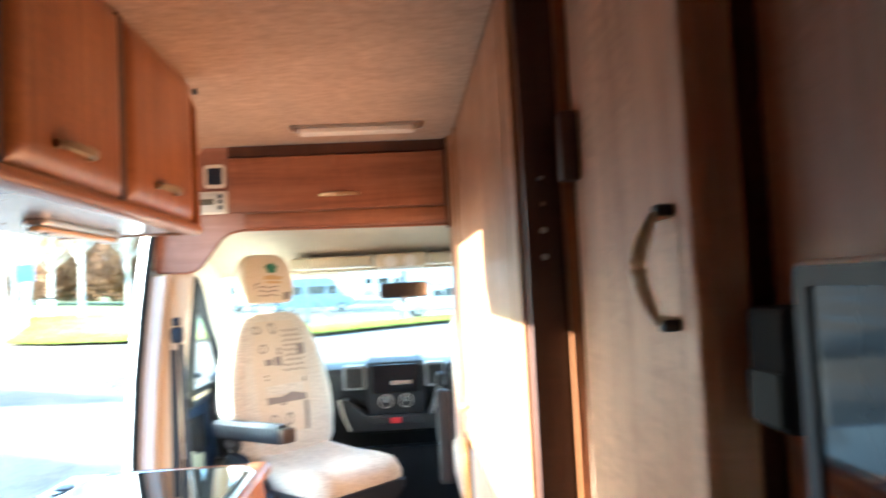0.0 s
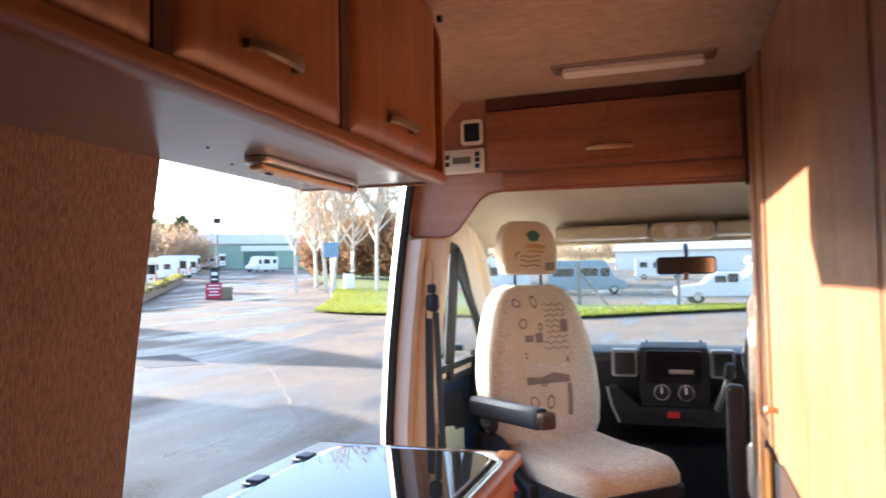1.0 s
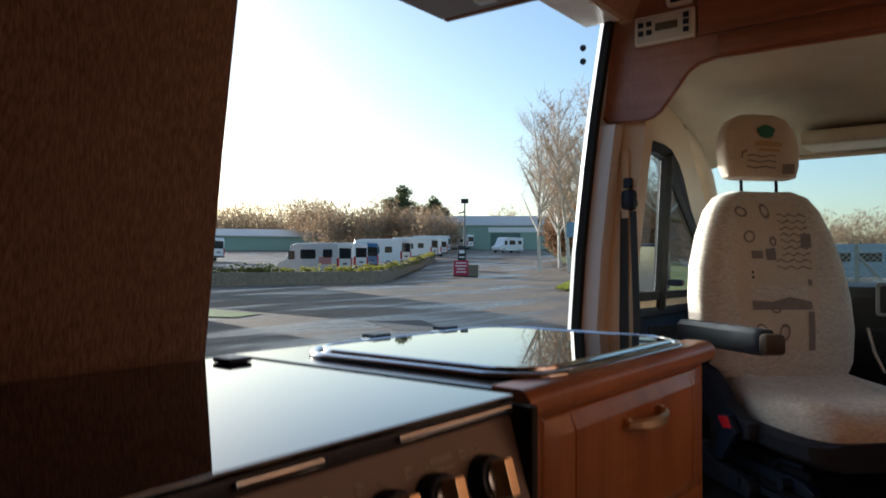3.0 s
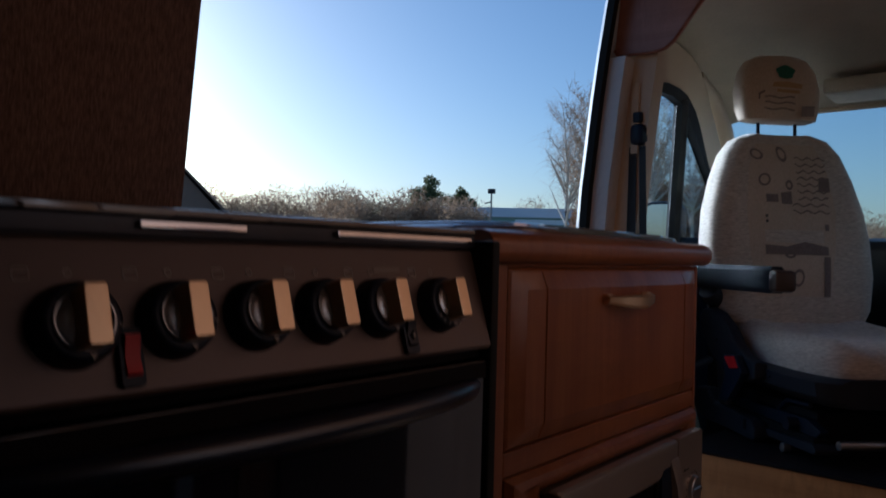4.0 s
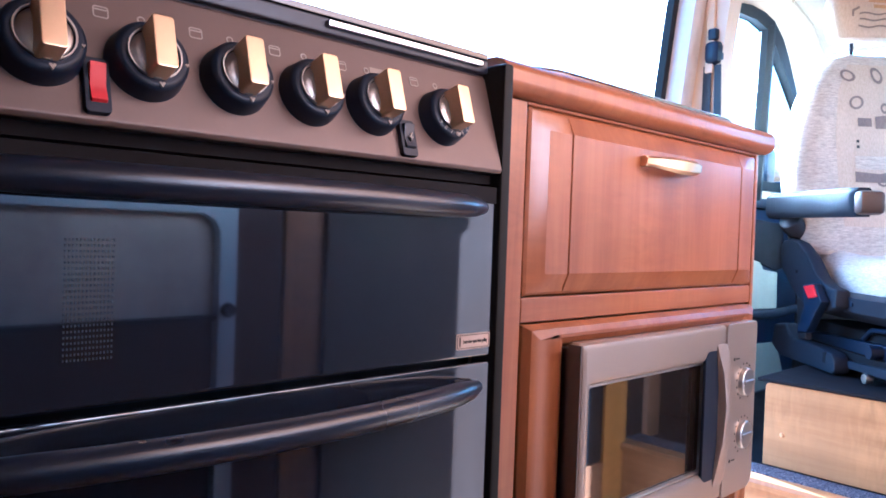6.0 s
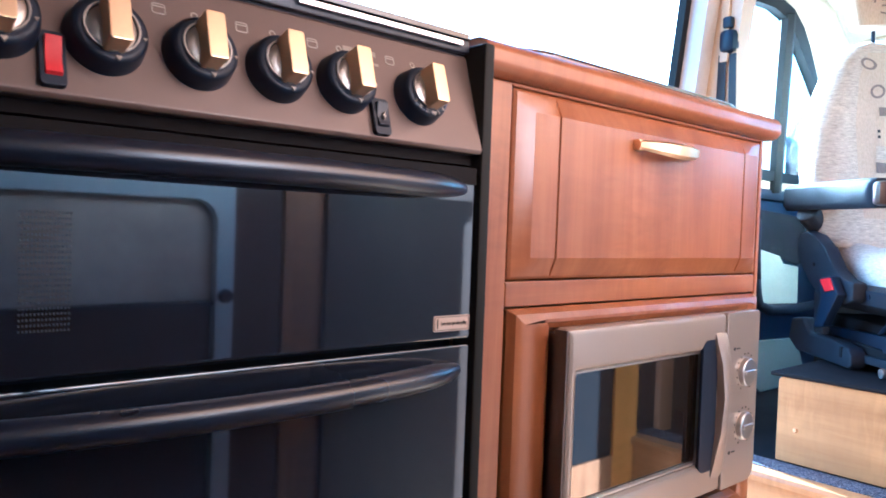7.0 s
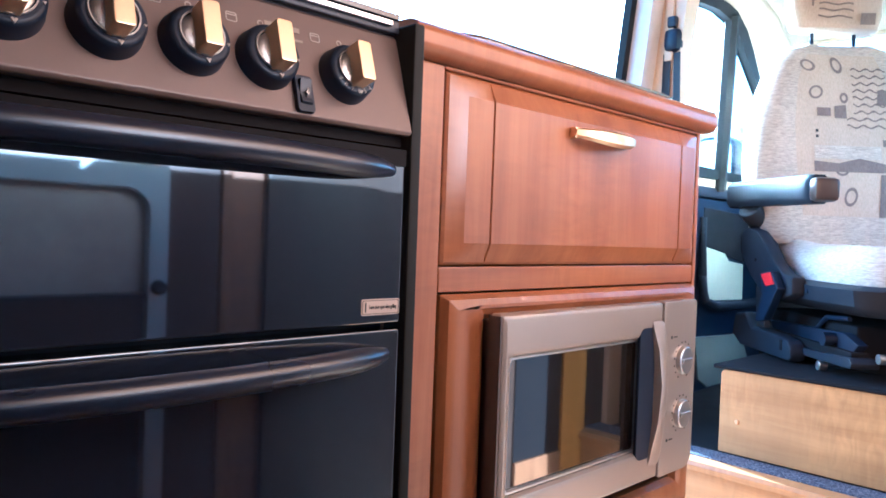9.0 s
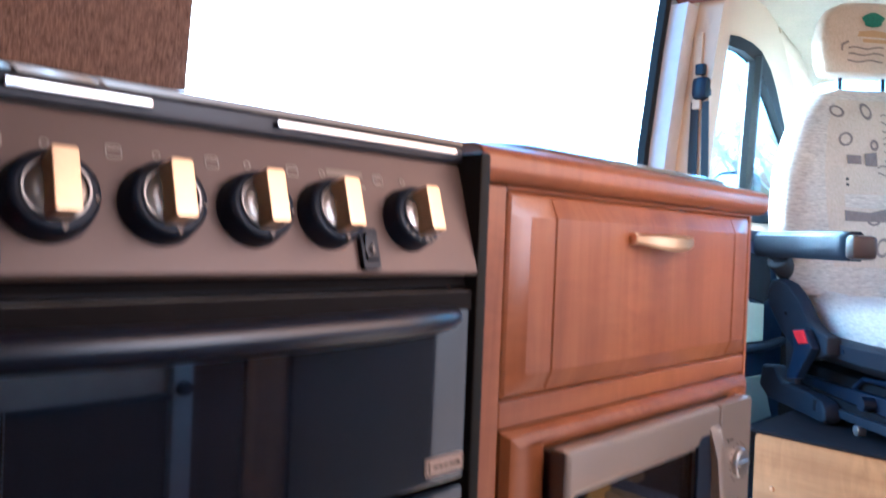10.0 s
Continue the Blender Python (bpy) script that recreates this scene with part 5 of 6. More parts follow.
        part("rail_wheel", cyl((x - 0.04, -0.145, 0.436), (x - 0.02, -0.145, 0.436), 0.012, 0.011, 14, 0.002), STEEL, s)
        part("side_arm", prism([(0.18, 0.505), (-0.20, 0.52), (-0.26, 0.50), (-0.24, 0.482), (0.16, 0.484)], "x", x - 0.012, x + 0.012, 0.003), SATINBLACK, s)
        part("lever", tube([(x, -0.02, 0.485), (x, -0.10, 0.545), (x, -0.20, 0.552)], 0.006, 8), SATINBLACK, s)
    part("slide_bar", tube([(-0.18, -0.28, 0.475), (0.18, -0.28, 0.475)], 0.011, 10), STEEL, s)
    part("swivel_frame", box(-0.19, 0.19, -0.21, 0.22, 0.463, 0.538, 0.012), MATTEBLACK, s)
    part("cross_tube", tube([(-0.24, -0.16, 0.50), (0.24, -0.16, 0.50)], 0.016, 10), SATINBLACK, s)
    part("swivel_plate", cyl((0, 0, 0.423), (0, 0, 0.462), 0.2, 0.19, 32, 0.004), MATTEBLACK, s)
    return s


seat((0.035, 1.61, 0), 45, "cream patterned swivel cab seat turned towards the kitchen")
dr = thing("driver_seat", (0.78, 1.75, 0.2), "cream cloth driver's seat with a raised dark armrest", "seat")
part("seat_body", box(0.60, 1.06, 1.45, 1.95, 0.5, 0.72, 0.06, 4), SEATCLOTH, dr)
part("seat_base", box(0.64, 1.02, 1.50, 1.92, 0.2, 0.499), GREYPL, dr)
part("backrest", box(0.60, 1.06, 1.52, 1.66, 0.66, 1.28, 0.05, 4), SEATCLOTH, dr)
part("raised_armrest", box(0.520, 0.578, 1.50, 1.56, 0.60, 0.97, 0.014), GREYPL, dr, "dark armrest folded upright")
# ---- outside ----
def gz(x, y):
    """Height of the yard, which rises gently ahead of the van and more along the drive to the workshop."""
    q = 0.83 * y - 0.56 * x
    rise = [8.0 * (max(0.0, (q - f) / 8.0) + math.log1p(math.exp(-abs(q - f) / 8.0))) for f in (61.0, 156.0)]
    return -0.6 - 0.0054 * x + 0.0072 * y + 0.040 * (rise[0] - rise[1])


def yard_mat():
    m, n, l, b = nodes_of("worn_tarmac", 0.8)
    v = coords(n, l)
    track = coords(n, l, (1.0, 0.22, 1.0), (0, 0, -37))
    big, mid, fine = tex(n, l, v, 0.16, 6, 0.62, 0.4), tex(n, l, v, 1.1, 6, 0.65), tex(n, l, v, 26, 4, 0.8)
    wet = tex(n, l, track, 0.45, 5, 0.6, 0.5)
    c = ramp(n, l, big, [(0.38, (0.11, 0.092, 0.075)), (0.5, (0.27, 0.168, 0.086)), (0.62, (0.38, 0.225, 0.105))])
    c = mixc(n, l, 0.45, c, ramp(n, l, mid, [(0.36, (0.045, 0.043, 0.042)), (0.64, (0.24, 0.165, 0.10))]))
    c = mixc(n, l, 0.45, c, ramp(n, l, fine, [(0.35, (0.018, 0.018, 0.019)), (0.65, (0.34, 0.28, 0.21))]))
    c = mixc(n, l, ramp(n, l, wet, [(0.36, (0.6,) * 3), (0.48, (0.0,) * 3)]), c, (0.05, 0.05, 0.052))
    l.new(c, b.inputs["Base Color"])
    l.new(ramp(n, l, wet, [(0.34, (0.22,) * 3), (0.43, (0.42,) * 3), (0.53, (0.85,) * 3)]), b.inputs["Roughness"])
    b.inputs["Specular IOR Level"].default_value = 0.5
    bump(n, l, b, fine, 0.8, 0.03)
    return m


TARMAC = yard_mat()


def sheet(name, outline, lift, mat, label, cat, kind="structure"):
    t = bmesh.new()
    bmesh.ops.triangulate(t, faces=[t.faces.new([t.verts.new((x, y, 0)) for x, y in outline])])
    for _ in range(7):
        wide = [e for e in t.edges if e.calc_length() > 4.0]
        if not wide:
            break
        bmesh.ops.subdivide_edges(t, edges=wide, cuts=1)
        bmesh.ops.triangulate(t, faces=t.faces[:])
    for v in t.verts:
        v.co.z = gz(v.co.x, v.co.y) + lift
    return solo(name, t, mat, label, cat, kind)


def yard_sheet():
    t = bmesh.new()
    n_ = 260
    span = [math.copysign(abs(u) ** 2.2, u) * 1500 for u in (2 * k / n_ - 1 for k in range(n_ + 1))]
    grid = [[t.verts.new((x, y, gz(x, y))) for y in span] for x in span]
    for a, b in zip(grid, grid[1:]):
        for k in range(n_):
            t.faces.new((a[k], b[k], b[k + 1], a[k + 1]))
    return solo("ground", t, TARMAC, "worn brownish tarmac yard with damp patches", "ground", "structure")


yard_sheet()


def leafy(name, color, through_color, share=0.45):
    """A thin leaf or blade: part of the light shines through it."""
    m = plain(name, color, 0.7, 0, 0.4, 6, 0)
    n, l = m.node_tree.nodes, m.node_tree.links
    tr, mx = n.new("ShaderNodeBsdfTranslucent"), n.new("ShaderNodeMixShader")
    tr.inputs["Color"].default_value = (*through_color, 1)
    mx.inputs["Fac"].default_value = share
    l.new(n["Principled BSDF"].outputs[0], mx.inputs[1])
    l.new(tr.outputs[0], mx.inputs[2])
    l.new(mx.outputs[0], n["Material Output"].inputs["Surface"])
    return m


GRASS = plain("short_grass", (0.13, 0.17, 0.018), 0.95, 0, 0.45, 12, 0.9)
BLADES = leafy("grass_blades", (0.13, 0.165, 0.025), (0.27, 0.29, 0.035))
KERB = plain("grey_concrete", (0.28, 0.26, 0.23), 0.85, 0, 0.15, 30, 0.3)
PLANTER = plain("brown_stained_concrete", (0.27, 0.20, 0.135), 0.9, 0, 0.3, 8, 0.5)
DAMP = plain("damp_tarmac", (0.055, 0.052, 0.05), 0.8, 0, 0.25, 20, 0.3)
WOODFENCE = plain("weathered_timber", (0.24, 0.19, 0.13), 0.85, 0, 0.2, 20, 0.3)
VANWHITE = plain("van_white_paint", (0.78, 0.78, 0.78), 0.3, 0, 0.03, 20, 0, 0.4)
VANPEARL = plain("van_pearl_paint", (0.66, 0.64, 0.63), 0.3, 0.1, 0.04, 20, 0, 0.4)
VANBLUE = plain("van_blue_paint", (0.05, 0.15, 0.32), 0.3, 0, 0.05, 20, 0, 0.4)
VANSILVER = plain("van_silver_blue_paint", (0.24, 0.32, 0.40), 0.3, 0.3, 0.05, 20, 0, 0.4)
CARGLASS = plain("car_glass", (0.02, 0.024, 0.028), 0.05, 0, 0.1, 20, 0)
TYRE = plain("tyre_rubber", (0.018, 0.018, 0.018), 0.8)
TAIL = plain("tail_lamp_red", (0.45, 0.02, 0.02), 0.25)
SHEDGREEN = plain("green_cladding", (0.29, 0.39, 0.31), 0.55, 0, 0.08, 3, 0.1)
SHEDROOF = plain("pale_sheet_roof", (0.56, 0.52, 0.47), 0.5, 0, 0.08, 3, 0.1)
BROWNCLAD = plain("brown_cladding", (0.20, 0.13, 0.09), 0.7, 0, 0.1, 3, 0.1)
BARK = plain("pale_birch_bark", (0.62, 0.56, 0.48), 0.8, 0, 0.3, 14, 0.4)
DARKBARK = plain("brown_bark", (0.11, 0.08, 0.055), 0.9, 0, 0.25, 14, 0.4)
TWIG = leafy("russet_twigs", (0.42, 0.29, 0.17), (0.42, 0.27, 0.14), 0.35)
BEECH = leafy("dry_beech_leaves", (0.21, 0.125, 0.072), (0.30, 0.17, 0.09), 0.4)
HAZETWIG = leafy("grey_brown_twigs", (0.36, 0.26, 0.17), (0.42, 0.28, 0.16), 0.4)
EVERGREEN = leafy("evergreen_leaves", (0.085, 0.10, 0.04), (0.14, 0.15, 0.05), 0.35)
SHRUB = leafy("low_shrub_leaves", (0.15, 0.15, 0.035), (0.27, 0.25, 0.05))


def verge(name, near, far, label):
    """A grassed strip between two lines of points, laid on the ground."""
    t = bmesh.new()
    rows = []
    for (a, b), (c, d) in zip(zip(near, near[1:]), zip(far, far[1:])):
        for k in range(9):
            f = k / 8
            p, q = Vector(a).lerp(Vector(b), f), Vector(c).lerp(Vector(d), f)
            rows.append([t.verts.new((v.x, v.y, gz(v.x, v.y) + 0.12)) for v in (p.lerp(q, j / 6) for j in range(7))])
    for r0, r1 in zip(rows, rows[1:]):
        for j in range(6):
            t.faces.new((r0[j], r0[j + 1], r1[j + 1], r1[j]))
    bmesh.ops.remove_doubles(t, verts=t.verts, dist=0.001)
    return solo(name, t, GRASS, label, "grass", "structure")


FRONT = [(-17.2, 31.5), (-14.5, 29.9), (-8.0, 28.2), (-3.4, 27.9), (0.0, 31.1), (3.7, 34.2), (12.0, 37.5), (40.0, 38.5)]
FENCESIDE = [(-17.4, 36.5), (-14.5, 37.2), (-8.0, 37.4), (-3.4, 37.4), (0.0, 37.4), (3.7, 37.6), (12.0, 40.0), (40.0, 41.0)]
verge("grass_verge", FRONT, FENCESIDE, "mown grass verge before the fence")
DRIVE = [(-17.2, 31.6), (-24.5, 48.0), (-31.5, 62.0), (-45.5, 84.0), (-76.0, 133.0)]
verge("drive_verge", DRIVE, [(-8.0, 37.6), (-14.0, 50.0), (-20.0, 62.0), (-32.0, 90.0), (-60.0, 140.0)], "mown grass verge beside the drive")


def grass_blades(count):
    """Upright tufts over the nearer part of the verge, ragged along its front edge."""
    rs = np.random.RandomState(11)
    co = []
    for k in range(count):
        line, i, f = (DRIVE, rs.randint(0, 2), rs.uniform()) if k % 3 == 0 else (FRONT, rs.randint(0, 6), rs.uniform())
        p = Vector(line[i]).lerp(Vector(line[i + 1]), f)
        deep = rs.uniform(-0.2, 6.5) * rs.uniform(0.02, 1.0)
        x, y = (p.x + deep, p.y) if k % 3 == 0 else (p.x, min(p.y + deep, 37.3))
        g = gz(x, y) + 0.10
        a, h, w = rs.uniform(0, math.pi), rs.uniform(0.05, 0.15), rs.uniform(0.015, 0.05)
        dx, dy = math.cos(a) * w, math.sin(a) * w
        co += [(x - dx, y - dy, g), (x + dx, y + dy, g), (x + rs.uniform(-0.08, 0.08), y + rs.uniform(-0.08, 0.08), g + h)]
    me = bpy.data.meshes.new("grass_blades")
    me.from_pydata(co, [], [(i, i + 1, i + 2) for i in range(0, len(co), 3)])
    me.materials.append(BLADES)
    return tagged(new("grass_blades", me), "tufts of bright yellow-green grass on the verge", "grass", "", "stuff")


grass_blades(30000)
sheet("grass_corner", [(-24, 8), (-15.9, 11.3), (-16.4, 12.6), (-26, 12.4)], 0.03, GRASS, "small corner of grass by the drive", "grass")
sheet("damp_patch", [(-12.6, 12.9), (-10.4, 11.6), (-9.6, 12.5), (-11.7, 14.1)], 0.006, DAMP, "dark rectangular tarmac repair", "tarmac patch")
t = bmesh.new()
random.seed(4)
pts, x, y = [], -4.1, 7.0
while y < 19:
    pts.append((x + random.uniform(-0.06, 0.06), y))
    y += random.uniform(0.15, 0.35)
    x = -4.1 - (y - 7.0) * 0.725
vs = [(t.verts.new((a - 0.012 - random.random() * 0.02, b, gz(a, b) + 0.004)), t.verts.new((a + 0.012 + random.random() * 0.02, b, gz(a, b) + 0.004))) for a, b in pts]
for (a, b), (c, d) in zip(vs, vs[1:]):
    t.faces.new((a, b, d, c))
solo("tarmac_seam", t, plain("pale_joint_sand", (0.27, 0.22, 0.16), 0.9), "pale crumbling seam between tarmac strips", "seam", "structure")

# low wall with shrubs on it
def low_wall(a, b, h, name="low_wall"):
    """A planter wall; it follows the ground from end to end."""
    a, b = Vector(a), Vector(b)
    side = Vector((-(b - a).y, (b - a).x)).normalized() * 0.9
    t = bmesh.new()
    quad = [a, b, b + side, a + side]
    lo = [t.verts.new((p.x, p.y, gz(p.x, p.y) - 0.1)) for p in quad]
    hi = [t.verts.new((p.x, p.y, gz(p.x, p.y) + h)) for p in quad]
    t.faces.new(hi)
    for i in range(4):
        t.faces.new((lo[i], lo[(i + 1) % 4], hi[(i + 1) % 4], hi[i]))
    solo(name, t, PLANTER, "low brown concrete planter wall along the drive", "wall")


def leaf_clump(t, c, r, n, size, rnd):
    for _ in range(n):
        d = Vector((rnd.gauss(0, 1), rnd.gauss(0, 1), rnd.gauss(0, 0.8)))
        d = d.normalized() * rnd.random() ** 0.4
        p = Vector((c[0] + d.x * r[0], c[1] + d.y * r[1], c[2] + d.z * r[2]))
        u = Vector((rnd.gauss(0, 1), rnd.gauss(0, 1), rnd.gauss(0, 1))).normalized() * size * rnd.uniform(0.6, 1.3)
        v = u.orthogonal().normalized() * size * rnd.uniform(0.4, 0.9)
        t.faces.new([t.verts.new(q) for q in (p - u, p + v, p + u, p - v)])


low_wall((-36, 13.5), (-30.5, 33), 0.75)
low_wall((-30.5, 33), (-57, 72), 0.75)
rnd = random.Random(7)
t = bmesh.new()
for k in range(190):
    f = rnd.random()
    if f < 0.35:
        g = f / 0.35
        x, y = -36.4 + 5.4 * g, 13.5 + 19.5 * g
    else:
        g = (f - 0.35) / 0.65
        x, y = -31 - 26.5 * g, 33.4 + 39 * g
    leaf_clump(t, (x - rnd.random() * 0.5, y, gz(x, y) + 0.85), (0.5, 0.5, rnd.uniform(0.15, 0.5)), 40, 0.08, rnd)
solo("planter_shrubs", t, SHRUB, "low yellow-green shrubs along the planter wall", "shrubs", "stuff")


# ---- vehicles ----
def vehicle(name, loc, heading, outline, width, windows, wheels, paint, label, rear=True, stripe=None):
    """A road vehicle; outline in (along, up), nose towards +x, centred across."""
    v = thing(name, (loc[0], loc[1], gz(*loc)), label, "vehicle", "", "", heading)
    n_ = len(outline)
    secs = []
    for w, k in ((-width / 2, 0.96), (-width / 2 + 0.06, 1.0), (width / 2 - 0.06, 1.0), (width / 2, 0.96)):
        cx, cz = sum(p[0] for p in outline) / n_, sum(p[1] for p in outline) / n_
        secs.append([(cx + (x - cx) * k, w, cz + (z - cz) * k) for x, z in outline])
    body = part("body", loft(secs), paint, v)
    for x0, x1, z0, z1 in windows:
        for s_ in (-1, 1):
            t = prism(rounded(x0, x1, z0, z1, min(x1 - x0, z1 - z0) * 0.15, 3), "y", s_ * width / 2 - 0.02, s_ * width / 2 + 0.015)
            part("window", t, CARGLASS, body)
    for x in wheels:
        for s_ in (-1, 1):
            y = s_ * (width / 2 - 0.12)
            wl = part("wheel", cyl((x, y - 0.12, 0.34), (x, y + 0.12, 0.34), 0.34, None, 20, 0.03), TYRE, v)
            part("rim", cyl((x, y + s_ * 0.10, 0.34), (x, y + s_ * 0.135, 0.34), 0.2, 0.17, 14), STEEL, wl)
    if rear:
        xr = min(p[0] for p in outline)
        hh = max(p[1] for p in outline)
        part("rear_window", box(xr - 0.012, xr + 0.09, -width * 0.40, width * 0.40, hh * 0.52, hh * 0.84), CARGLASS, body)
        for s_ in (-1, 1):
            part("tail_lamp", box(xr - 0.02, xr + 0.1, s_ * width * 0.45 - 0.10, s_ * width * 0.45 + 0.10, hh * 0.26, hh * 0.54, 0.01), TAIL, body)
        part("plate", box(xr - 0.02, xr + 0.05, -0.3, 0.3, hh * 0.34, hh * 0.39), GREYPL, body)
        part("bumper", box(xr - 0.06, xr + 0.15, -width * 0.46, width * 0.46, 0.42, 0.62, 0.03), GREYPL, body)
    if stripe:
        for s_ in (-1, 1):
            part("stripe", box(stripe[0], stripe[1], s_ * width / 2 - 0.01, s_ * width / 2 + 0.008, stripe[2], stripe[3]), stripe[4], body)
    return v


PANELVAN = [(-3.0, 0.35), (2.75, 0.35), (2.95, 0.55), (2.95, 0.95), (2.2, 1.25), (1.75, 1.95), (1.45, 2.5), (1.0, 2.62), (-2.9, 2.62), (-3.0, 2.45)]
COACH = [(-3.6, 0.4), (2.9, 0.4), (3.1, 0.6), (3.1, 1.0), (2.5, 1.3), (2.2, 1.9), (2.6, 2.2), (2.3, 2.85), (1.5, 2.95), (-3.5, 2.9), (-3.6, 2.7)]
PICKUP = [(-2.6, 0.4), (2.5, 0.4), (2.65, 0.6), (2.6, 0.95), (1.3, 1.1), (0.6, 1.72), (-0.6, 1.72), (-0.75, 1.12), (-2.6, 1.1)]
WINV = [(1.15, 1.8, 1.3, 2.0), (-0.9, 0.6, 1.35, 2.1), (-2.5, -1.6, 1.45, 2.1)]
for x, y, hd_, ol, paint, lab, st_ in (
        (-43.7, 39.3, 192, PANELVAN, VANPEARL, "pearl-grey camper van with dark side windows in a parked row", (-2.4, -1.2, 0.9, 1.5, plain("pink_decal", (0.50, 0.22, 0.20), 0.5))),
        (-46.6, 44.2, 190, PANELVAN, VANWHITE, "white panel van parked with its tail to the drive", None),
        (-49.4, 48.6, 190, PANELVAN, VANBLUE, "blue van parked in the row", None),
        (-53.0, 56.9, 190, COACH, VANWHITE, "large white motorhome in the row", None),
        (-62.8, 74.2, 190, COACH, VANWHITE, "large white motorhome parked tail out", None),
        (-67.0, 82.5, 192, PANELVAN, VANWHITE, "white van at the end of the parked row", None),
        (-73.0, 45.0, 200, COACH, VANWHITE, "white motorhome behind the planter", None),
        (-80.0, 52.5, 190, COACH, VANWHITE, "white caravan far back in the yard", None),
        (-75.0, 93.0, 205, COACH, VANWHITE, "white motorhome by the green workshop", None),
        (-82.0, 103.0, 160, PANELVAN, VANWHITE, "white van by the green workshop", None),
        (-86.0, 116.0, 175, COACH, VANWHITE, "white motorhome by the green workshop", None),
        (-67.0, 105.0, 260, PANELVAN, VANWHITE, "white van standing at the workshop door", None)):
    vehicle("motorhome" if ol is COACH else "van", (x, y), hd_, ol, 2.1, WINV, (-2.0, 2.0), paint, lab, True, st_)
vehicle("van", (-6.6, 56.0), 8, PANELVAN, 2.0, [(1.0, 1.7, 1.35, 2.0), (-0.7, 0.8, 1.4, 2.0), (-2.6, -1.0, 1.4, 2.0)], (-2.0, 2.0), VANSILVER, "silver-blue minibus beyond the fence", False)
vehicle("pickup_truck", (2.7, 41.2), 187, PICKUP, 1.8, [(-0.5, 0.05, 1.15, 1.6), (0.12, 0.7, 1.15, 1.5)], (-1.6, 1.6), VANWHITE, "white pickup truck beyond the fence", False)
vehicle("van", (7.2, 58.0), 185, PANELVAN, 2.0, WINV, (-2.0, 2.0), VANWHITE, "white van parked beyond the fence", False)
vehicle("motorhome", (-16.0, 62.0), 185, COACH, 2.1, WINV, (-2.0, 2.0), VANWHITE, "white motorhome beyond the fence", False)
vehicle("motorhome", (10.0, 88.0), 185, COACH, 2.1, WINV, (-2.0, 2.0), VANWHITE, "white motorhome far beyond the fence", False)
vehicle("van", (-2.0, 92.0), 5, PANELVAN, 2.0, WINV, (-2.0, 2.0), VANWHITE, "white van far beyond the fence", False)


# ---- sheds ----
def shed(name, centre, turn, length, depth, eaves, ridge, wall, label, doors=(), signs=(), roof=None):
    """A long clad shed; its front looks along -y before turning."""
    s = thing(name, (centre[0], centre[1], gz(*centre)), label, "building", "", "", turn)
    h = length / 2
    body = part("wall", prism([(-depth / 2, -1.0), (depth / 2, -1.0), (depth / 2, eaves), (0, ridge), (-depth / 2, eaves)], "x", -h, h), wall, s)
    t = bmesh.new()
    for a, b in (((-depth / 2 - 0.4, eaves - 0.1), (0.0, ridge + 0.08)), ((0.0, ridge + 0.08), (depth / 2 + 0.4, eaves - 0.1))):
        t2 = [(x, y, z + dz) for x in (-h - 0.4, h + 0.4) for (y, z) in (a, b) for dz in (0.0, 0.18)]
        q = [t.verts.new(p) for p in t2]
        for f in ((0, 1, 3, 2), (4, 5, 7, 6), (0, 1, 5, 4), (2, 3, 7, 6), (0, 2, 6, 4), (1, 3, 7, 5)):
            t.faces.new([q[i] for i in f])
    part("roof", t, roof or SHEDROOF, s)
    for x0, x1, z1 in doors:
        part("door", box(x0, x1, -depth / 2 - 0.08, -depth / 2 + 0.02, -0.5, z1), plain("shed_door", (0.10, 0.16, 0.13), 0.6), s)
    for x0, x1, z0, z1 in signs:
        part("sign_board", box(x0, x1, -depth / 2 - 0.12, -depth / 2 + 0.02, z0, z1), VANWHITE, s)
    for k in range(int(length / 3)):
        x = -h + 1.5 + k * 3
        part("cladding_rib", box(x, x + 0.08, -depth / 2 - 0.05, -depth / 2 + 0.01, -0.5, eaves - 0.3), wall, s)
    return s


shed("workshop", (-87.0, 126.0), 34, 27, 16, 4.6, 6.8, SHEDGREEN, "long green-clad workshop with a pale roof", ((2, 8, 3.0),), ((-11, -5, 2.9, 3.9), (1.5, 13, 3.2, 4.2)))
shed("far_shed", (-118.0, 88.0), 50, 30, 14, 2.4, 3.8, SHEDGREEN, "green-grey shed behind the parked vans")
shed("store_building", (-44.6, 24.0), 146.8, 12, 8, 3.1, 7.4, BROWNCLAD, "brown steep-gabled store building beside the yard", (), (), BROWNCLAD)
# stays out of view; added to cast the shadow over the near tarmac
shed("unseen_shadow_shed", (-27.5, 2.9), 90, 19.0, 6, 4.2, 5.2, BROWNCLAD, "unseen low shed added to shade the near yard")
shed("sheds_beyond", (20.0, 130.0), 0, 60, 14, 3.6, 5.5, VANWHITE, "long low white building beyond the car park")


# ---- entrance sign, pole, posts ----
en = thing("entrance_sign", (-33.6, 45.8, gz(-33.6, 45.8)), "red entrance sign on a timber planter island", "sign", "", "", 36)
part("planter", box(-0.62, 1.35, -0.15, 1.6, 0, 0.95, 0.05), WOODFENCE, en)
for k in range(4):
    part("planter_rail", box(-0.66, 1.39, -0.19, -0.15, 0.06 + k * 0.23, 0.22 + k * 0.23, 0.01), WOODFENCE, en)
part("board", box(-0.60, 0.58, -0.30, -0.22, 0.08, 1.28, 0.01), plain("crimson_sign", (0.42, 0.015, 0.055), 0.5), en, "crimson board")
